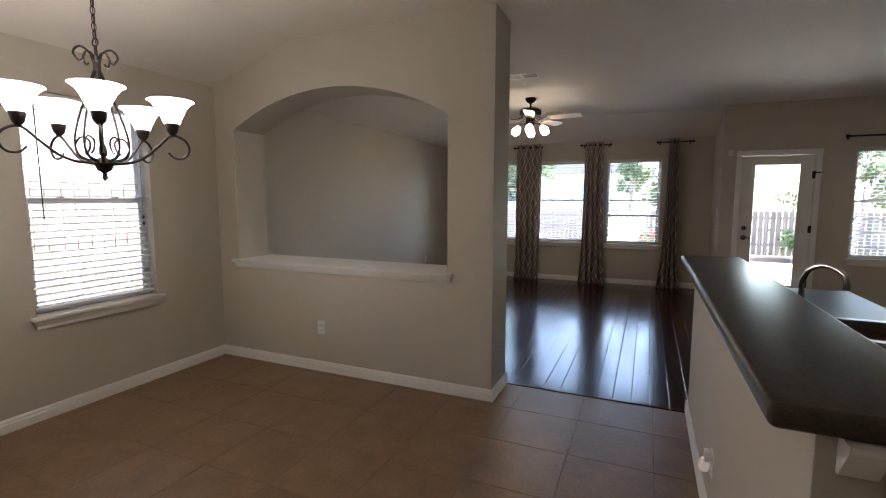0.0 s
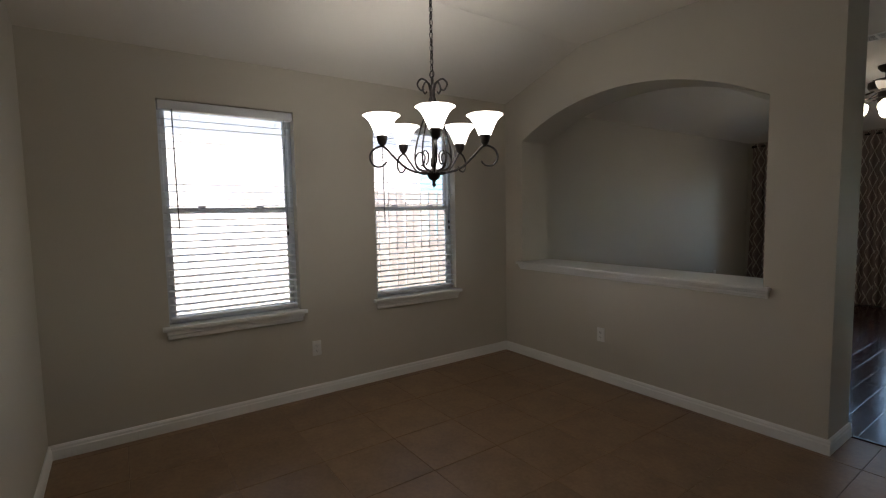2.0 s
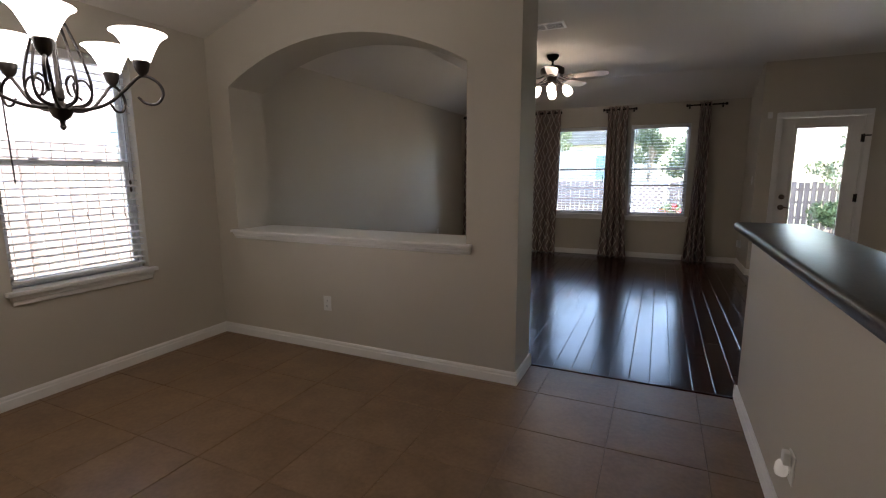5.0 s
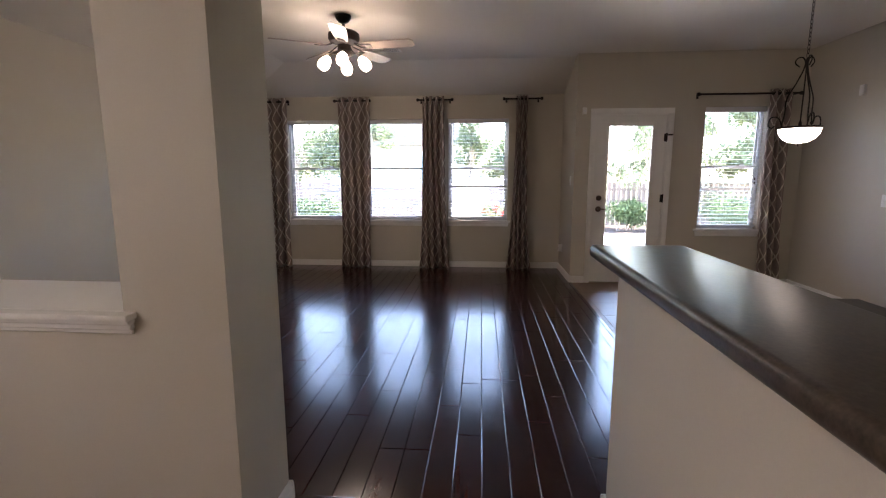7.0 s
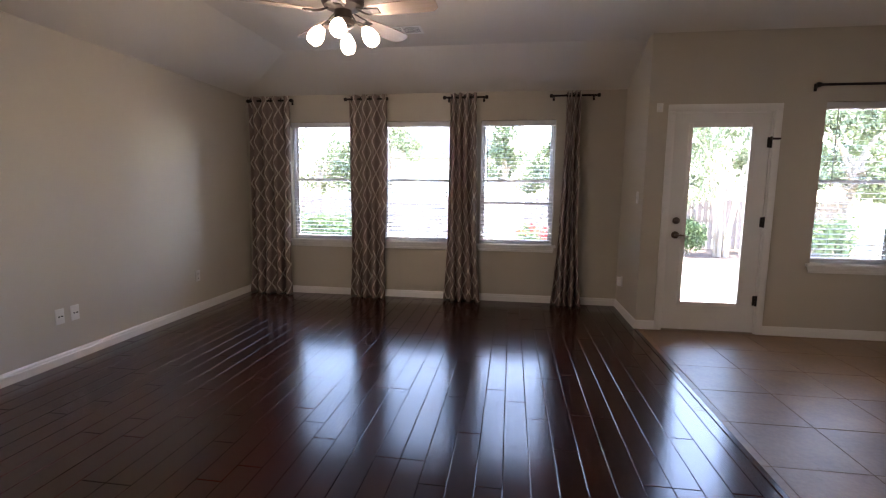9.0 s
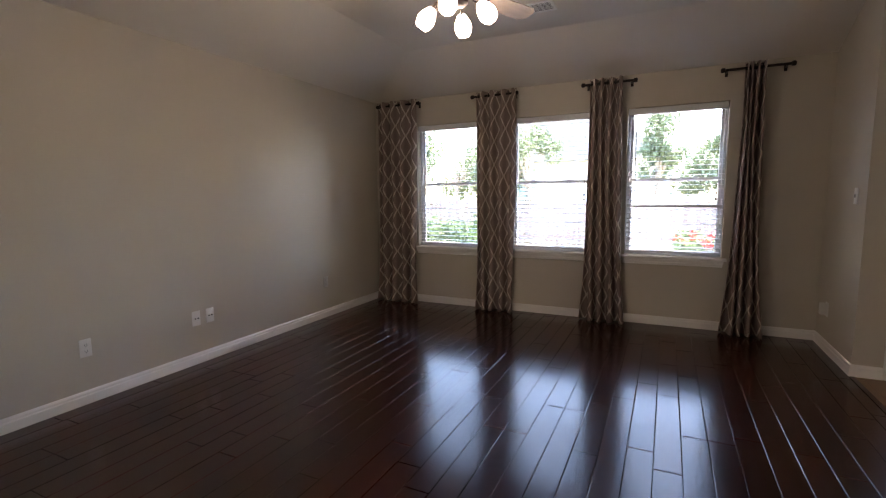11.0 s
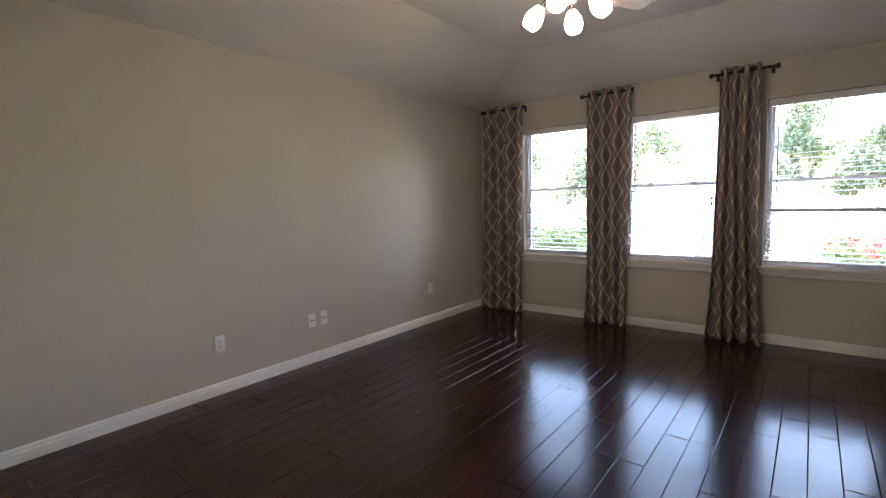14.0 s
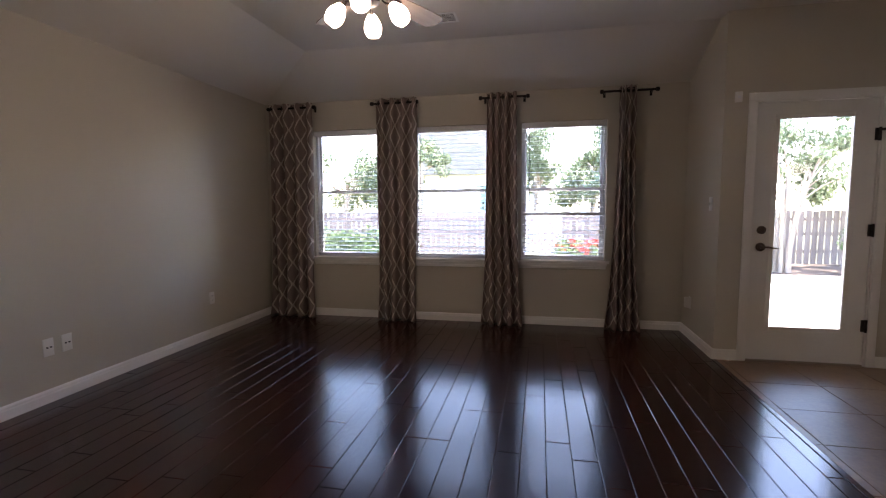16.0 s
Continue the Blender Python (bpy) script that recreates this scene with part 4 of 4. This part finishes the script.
def tree(x, y, height, spread, seed, label, stems=1, size=0.1, clumps=44, per=100):
    rnd = random.Random(seed)
    t = empty("tree", pose(x, y, -0.22), label, "tree", "garden trees")
    bm = bmesh.new()
    crown = bmesh.new()
    tips = []
    for s in range(stems):
        a = 2 * math.pi * s / stems + rnd.uniform(-0.3, 0.3)
        off = 0.12 if stems > 1 else 0
        lean = 0.32 * spread if stems > 1 else 0.1
        base = Vector((off * math.cos(a), off * math.sin(a), 0))
        top = Vector((lean * math.cos(a), lean * math.sin(a), height * 0.55))
        r0 = 0.05 if stems > 1 else 0.14
        tube(bm, curve_pts([base, base * 1.3 + Vector((0, 0, height * 0.2)), top], 10), r0, 8, r0 * 0.5)
        for k in range(4 if stems > 1 else 9):
            b = a + rnd.uniform(-1.4, 1.4) if stems > 1 else rnd.uniform(0, 6.3)
            st = base.lerp(top, rnd.uniform(0.6, 1.0))
            tip = Vector((spread * rnd.uniform(0.3, 0.9) * math.cos(b), spread * rnd.uniform(0.3, 0.9) * math.sin(b), height * rnd.uniform(0.38, 0.92)))
            tube(bm, curve_pts([st, st.lerp(tip, 0.5) + Vector((0, 0, 0.12)), tip], 7), r0 * 0.4, 6, r0 * 0.12)
            tips.append(tip)
    part("trunk", bm, BARK, t, "pale forked trunk", True)
    for i in range(clumps):
        c = tips[i % len(tips)] + Vector((rnd.uniform(-1, 1), rnd.uniform(-1, 1), rnd.uniform(-0.6, 0.8))) * spread * 0.22
        r = spread * rnd.uniform(0.16, 0.3)
        leaf_cloud(crown, rnd, c, (r, r, r * 0.75), per, size)
    me = mesh_of("crown", crown, LEAF, fix=False)
    ob = new("crown", me)
    ob.parent = t
    tagged(ob, "green leafy crown with gaps")


tree(-5.9, 15.2, 4.3, 1.9, 11, "leafy green tree behind the back fence", 1, 0.075, 64)
tree(-3.3, 15.0, 4.9, 1.5, 12, "leafy green tree behind the back fence", 1, 0.075, 54)
tree(1.95, 14.3, 4.1, 1.5, 13, "leafy green tree behind the back fence", 1, 0.07, 66)
tree(0.35, 16.4, 4.0, 1.2, 19, "light green young tree behind the back fence", 1, 0.07, 36)
tree(5.55, 11.5, 3.9, 1.3, 14, "multi-stemmed crape myrtle in a mulch bed", 6, 0.055, 64, 110)
tree(8.6, 12.3, 4.2, 1.5, 15, "leafy green tree by the back fence")
tree(12.0, 15.5, 5.5, 2.6, 16, "leafy green tree behind the back fence")
tree(-10.5, 15.5, 6, 2.8, 17, "leafy green tree behind the back fence")
tree(-7.2, 7.6, 5.2, 1.9, 18, "leafy green tree beside the neighbouring house")


def shrub(name, x, y, sx, sy, h, seed, label, count=2600, size=0.05, mat=None, flowers=0):
    rnd = random.Random(seed)
    t = empty(name, pose(x, y, -0.22), label, "shrub", "garden shrubs")
    bm = bmesh.new()
    for i in range(9):
        xx = rnd.uniform(-sx * 0.8, sx * 0.8)
        yy = rnd.uniform(-sy * 0.5, sy * 0.5)
        tube(bm, curve_pts([(xx * 0.5, yy * 0.5, 0), (xx * 0.8, yy * 0.8, h * 0.4), (xx, yy, h * 0.85)], 6), 0.012, 5, 0.004)
    part("stems", bm, BARK, t)
    bm = bmesh.new()
    for i in range(14):
        leaf_cloud(bm, rnd, (rnd.uniform(-0.75, 0.75) * sx, rnd.uniform(-0.6, 0.6) * sy, h * rnd.uniform(0.45, 0.72)), (sx * 0.32, sy * 0.5, h * rnd.uniform(0.3, 0.42)), count // 14, size)
    ob = new("foliage", mesh_of("foliage", bm, mat or HEDGE_LEAF, fix=False))
    ob.parent = t
    if flowers:
        bm = bmesh.new()
        for i in range(flowers):
            leaf_cloud(bm, rnd, (rnd.uniform(-0.8, 0.8) * sx, rnd.uniform(-0.7, 0.2) * sy - 0.1, h * rnd.uniform(0.55, 0.95)), (0.07, 0.07, 0.05), 26, 0.045)
        ob = new("blossoms", mesh_of("blossoms", bm, PETAL, fix=False))
        ob.parent = t


shrub("hedge", -4.1, 10.2, 1.3, 0.5, 1.02, 21, "clipped light green hedge in the garden", 6000, 0.05)
shrub("rose_bush", 1.25, 9.9, 0.5, 0.4, 0.85, 22, "rose bush with red blossoms", 1900, 0.04, None, 9)
shrub("low_shrub", 4.7, 11.7, 0.55, 0.4, 0.9, 23, "feathery green shrub by the fence", 2400, 0.05)
shrub("low_shrub", 7.2, 11.0, 0.8, 0.5, 1.1, 24, "feathery green shrub by the fence", 2400, 0.05)

# garden lattice panel
lt = empty("lattice_panel", pose(0.35, 10.3, -0.22), "pale diagonal wooden lattice panel in the garden", "lattice")
bm = bmesh.new()
for b in ((-0.6, 0, 0, -0.54, 0.05, 1.35), (0.54, 0, 0, 0.6, 0.05, 1.35), (-0.54, 0, 1.29, 0.54, 0.05, 1.35), (-0.54, 0, 0.05, 0.54, 0.05, 0.11)):
    box(bm, *b)
part("frame", bm, SIDING, lt)
for s in (-1, 1):
    for i in range(-8, 9):
        c = i * 0.14
        pts = []
        for x in (-0.54, 0.54):
            pts.append((x, s * x + c + 0.7))
        (xa, za), (xb, zb) = pts
        lo, hi = 0.11, 1.29
        f = []
        for tt in [j / 60 for j in range(61)]:
            zz = za + (zb - za) * tt
            if lo <= zz <= hi:
                f.append(tt)
        if len(f) < 3:
            continue
        bm = bmesh.new()
        y = 0.018 + 0.008 * s
        tube(bm, [(xa + (xb - xa) * f[0], y, za + (zb - za) * f[0]), (xa + (xb - xa) * f[-1], y, za + (zb - za) * f[-1])], 0.014, 4)
        part("lath", bm, SIDING, lt)


def house(x0, x1, y0, y1, h, roof, wall_mat, label, ridge="x", windows=()):
    t = empty("neighbour_house", pose((x0 + x1) / 2, (y0 + y1) / 2, -0.22), label, "house", "neighbouring houses")
    hx, hy = (x1 - x0) / 2, (y1 - y0) / 2
    bm = bmesh.new()
    box(bm, -hx, -hy, 0, hx, hy, h)
    part("wall", bm, wall_mat, t)
    bm = bmesh.new()
    o = 0.45
    if ridge == "x":
        p = [(-hx - o, -hy - o, h - 0.1), (hx + o, -hy - o, h - 0.1), (hx + o, hy + o, h - 0.1), (-hx - o, hy + o, h - 0.1), (-hx - o, 0, h + roof), (hx + o, 0, h + roof)]
        fs = ((0, 1, 5, 4), (2, 3, 4, 5), (0, 4, 3), (1, 2, 5), (0, 3, 2, 1))
    else:
        p = [(-hx - o, -hy - o, h - 0.1), (hx + o, -hy - o, h - 0.1), (hx + o, hy + o, h - 0.1), (-hx - o, hy + o, h - 0.1), (0, -hy - o, h + roof), (0, hy + o, h + roof)]
        fs = ((0, 4, 5, 3), (1, 2, 5, 4), (0, 1, 4), (2, 3, 5), (0, 3, 2, 1))
    vs = [bm.verts.new(q) for q in p]
    for f in fs:
        bm.faces.new([vs[i] for i in f])
    part("roof", bm, ROOFING, t)
    for wx, wy, wz, ww, wh, face in windows:
        bm = bmesh.new()
        if face == "x":
            box(bm, hx, wy - ww / 2, wz, hx + 0.05, wy + ww / 2, wz + wh)
        else:
            box(bm, wx - ww / 2, -hy - 0.05, wz, wx + ww / 2, -hy, wz + wh)
        w = part("window", bm, VINYL, t, "white framed window")
        bm = bmesh.new()
        if face == "x":
            box(bm, hx + 0.051, wy - ww / 2 + 0.06, wz + 0.06, hx + 0.06, wy + ww / 2 - 0.06, wz + wh - 0.06)
        else:
            box(bm, wx - ww / 2 + 0.06, -hy - 0.06, wz + 0.06, wx + ww / 2 - 0.06, -hy - 0.051, wz + wh - 0.06)
        part("pane", bm, noisy("teal_pane", (0.18, 0.3, 0.32), (0.25, 0.4, 0.42), 2, 30, 0.1, bump=0), w, "teal reflecting glass")


house(-17, -7.2, -10, 4.5, 4.0, 2.6, BRICK, "pinkish brick neighbouring house with grey shingle roof", "y", ((0, 5.0, 1.1, 0.9, 1.4, "x"),))
house(-8.4, 0.6, 24, 33, 3.2, 3.2, SIDING, "pale neighbouring house behind the garden", "y", ((-2, 0, 1.2, 1.2, 1.4, "y"), (2, 0, 1.2, 1.2, 1.4, "y")))

# ---------- floor pieces ----------
rnd = random.Random(5)
PW = 0.127
planks = empty("floor_living", pose(0, 0, 0), "dark cherry hand-scraped plank floor, glossy", "floor", kind="structure")
bm = bmesh.new()
box(bm, XL, YA + 0.02, -0.0115, XJ - 0.001, YW, -0.006)
part("underlay", bm, JOINT, planks, "dark joint between planks")


def plank_mesh(ln, wide=PW):
    """A board with eased edges, its length along y."""
    bm = bmesh.new()
    e, w, z = 0.0025, wide - 0.002, 0.0
    lo = [bm.verts.new(p) for p in ((0, 0, -0.006), (w, 0, -0.006), (w, ln, -0.006), (0, ln, -0.006))]
    md = [bm.verts.new(p) for p in ((0, 0, -0.0013), (w, 0, -0.0013), (w, ln, -0.0013), (0, ln, -0.0013))]
    hi = [bm.verts.new(p) for p in ((e, e * 1.1, z), (w - e, e * 1.1, z), (w - e, ln - e * 1.1, z), (e, ln - e * 1.1, z))]
    for a, b in ((lo, md), (md, hi)):
        for i in range(4):
            bm.faces.new((a[i], a[(i + 1) % 4], b[(i + 1) % 4], b[i]))
    bm.faces.new(hi)
    bm.faces.new(list(reversed(lo)))
    return mesh_of("plank", bm, WOOD)


PLANKS = {}


def lay(x, y, ln, wide):
    key = round(ln, 2), round(wide, 3)
    if key[0] < 0.05:
        return
    if key not in PLANKS:
        PLANKS[key] = plank_mesh(key[0] - 0.003, wide)
    piece("plank", PLANKS[key], planks, pose(x, y, rnd.uniform(-0.0003, 0.0003), rnd.uniform(-0.02, 0.02), rnd.uniform(-0.06, 0.06), 0))


n_rows = math.ceil((XJ - 0.014 - XL) / PW)
for i in range(n_rows):
    x = XL + 0.004 + i * PW
    wide = min(PW, XJ - 0.014 - x)
    y = YA + 0.03
    ln = (0.37, 0.99, 0.68, 1.2, 0.52, 0.83)[(i * 5 + i // 4) % 6]
    while y < YW - 0.001:
        ln = min(ln, YW - y)
        lay(x, round(y, 3), ln, wide)
        y += ln
        ln = rnd.choice((0.61, 0.92, 1.2, 1.2, 1.05))
bm = bmesh.new()
box(bm, 0.018, YA + 0.0, -0.006, XB + 0.14, YA + 0.028, 0.006, 0.004, 2)
part("reducer_strip", bm, WOOD, planks, "dark wooden threshold strip", True)
bm = bmesh.new()
box(bm, XJ - 0.012, YA + 0.03, -0.006, XJ + 0.019, YD - 0.018, 0.003, 0.002, 1)
part("reducer_strip", bm, WOOD, planks, "dark wooden threshold strip", True)

tiles = empty("floor_tile", pose(0, 0, 0), "tan ceramic tile floor with thin brown grout", "floor", kind="structure")
TX, TY, TG = 0.453, 0.453, 0.003
TILES = {}
bm = bmesh.new()
box(bm, XL, YS, -0.0119, XB, YA, -0.003)
box(bm, -0.35, YB, -0.0119, 1.41, YS, -0.003)
box(bm, XJ + 0.02, 0.33, -0.0119, XR, YD, -0.003)
box(bm, 2.09, YB, -0.0119, XR, 0.33, -0.003)
part("grout_bed", bm, GROUT, tiles, "tan grout between the tiles")


def tile_at(x0, y0, x1, y1):
    w, h = round(x1 - x0 - TG, 3), round(y1 - y0 - TG, 3)
    if w < 0.02 or h < 0.02:
        return
    if (w, h) not in TILES:
        bm = bmesh.new()
        e = 0.0018
        lo = [bm.verts.new(p) for p in ((0, 0, -0.011), (w, 0, -0.011), (w, h, -0.011), (0, h, -0.011))]
        md = [bm.verts.new(p) for p in ((0, 0, -0.0018), (w, 0, -0.0018), (w, h, -0.0018), (0, h, -0.0018))]
        hi = [bm.verts.new(p) for p in ((e, e, 0), (w - e, e, 0), (w - e, h - e, 0), (e, h - e, 0))]
        for a, b in ((lo, md), (md, hi)):
            for i in range(4):
                bm.faces.new((a[i], a[(i + 1) % 4], b[(i + 1) % 4], b[i]))
        bm.faces.new(hi)
        TILES[(w, h)] = mesh_of("tile", bm, TILE)
    piece("tile", TILES[(w, h)], tiles, pose(x0, y0, rnd.uniform(-0.0004, 0.0004), rnd.uniform(-0.03, 0.03), rnd.uniform(-0.03, 0.03), 0))


def tile_area(x0, x1, y0, y1, gx, gy):
    i0, i1 = math.floor((x0 - gx) / TX), math.ceil((x1 - gx) / TX)
    j0, j1 = math.floor((y0 - gy) / TY), math.ceil((y1 - gy) / TY)
    for i in range(i0, i1):
        for j in range(j0, j1):
            a, b = max(x0, gx + i * TX), min(x1, gx + (i + 1) * TX)
            c, d = max(y0, gy + j * TY), min(y1, gy + (j + 1) * TY)
            if b > a and d > c:
                tile_at(a, c, b, d)


tile_area(XL, XB, YS, YA, 0.165, -0.05)
tile_area(-0.35, 1.41, YB, YS, 0.165, -0.05)
tile_area(XJ + 0.02, XR, 0.33, YD, 2.43, 2.668)
tile_area(2.09, XR, YB, 0.33, 2.43, 2.668)
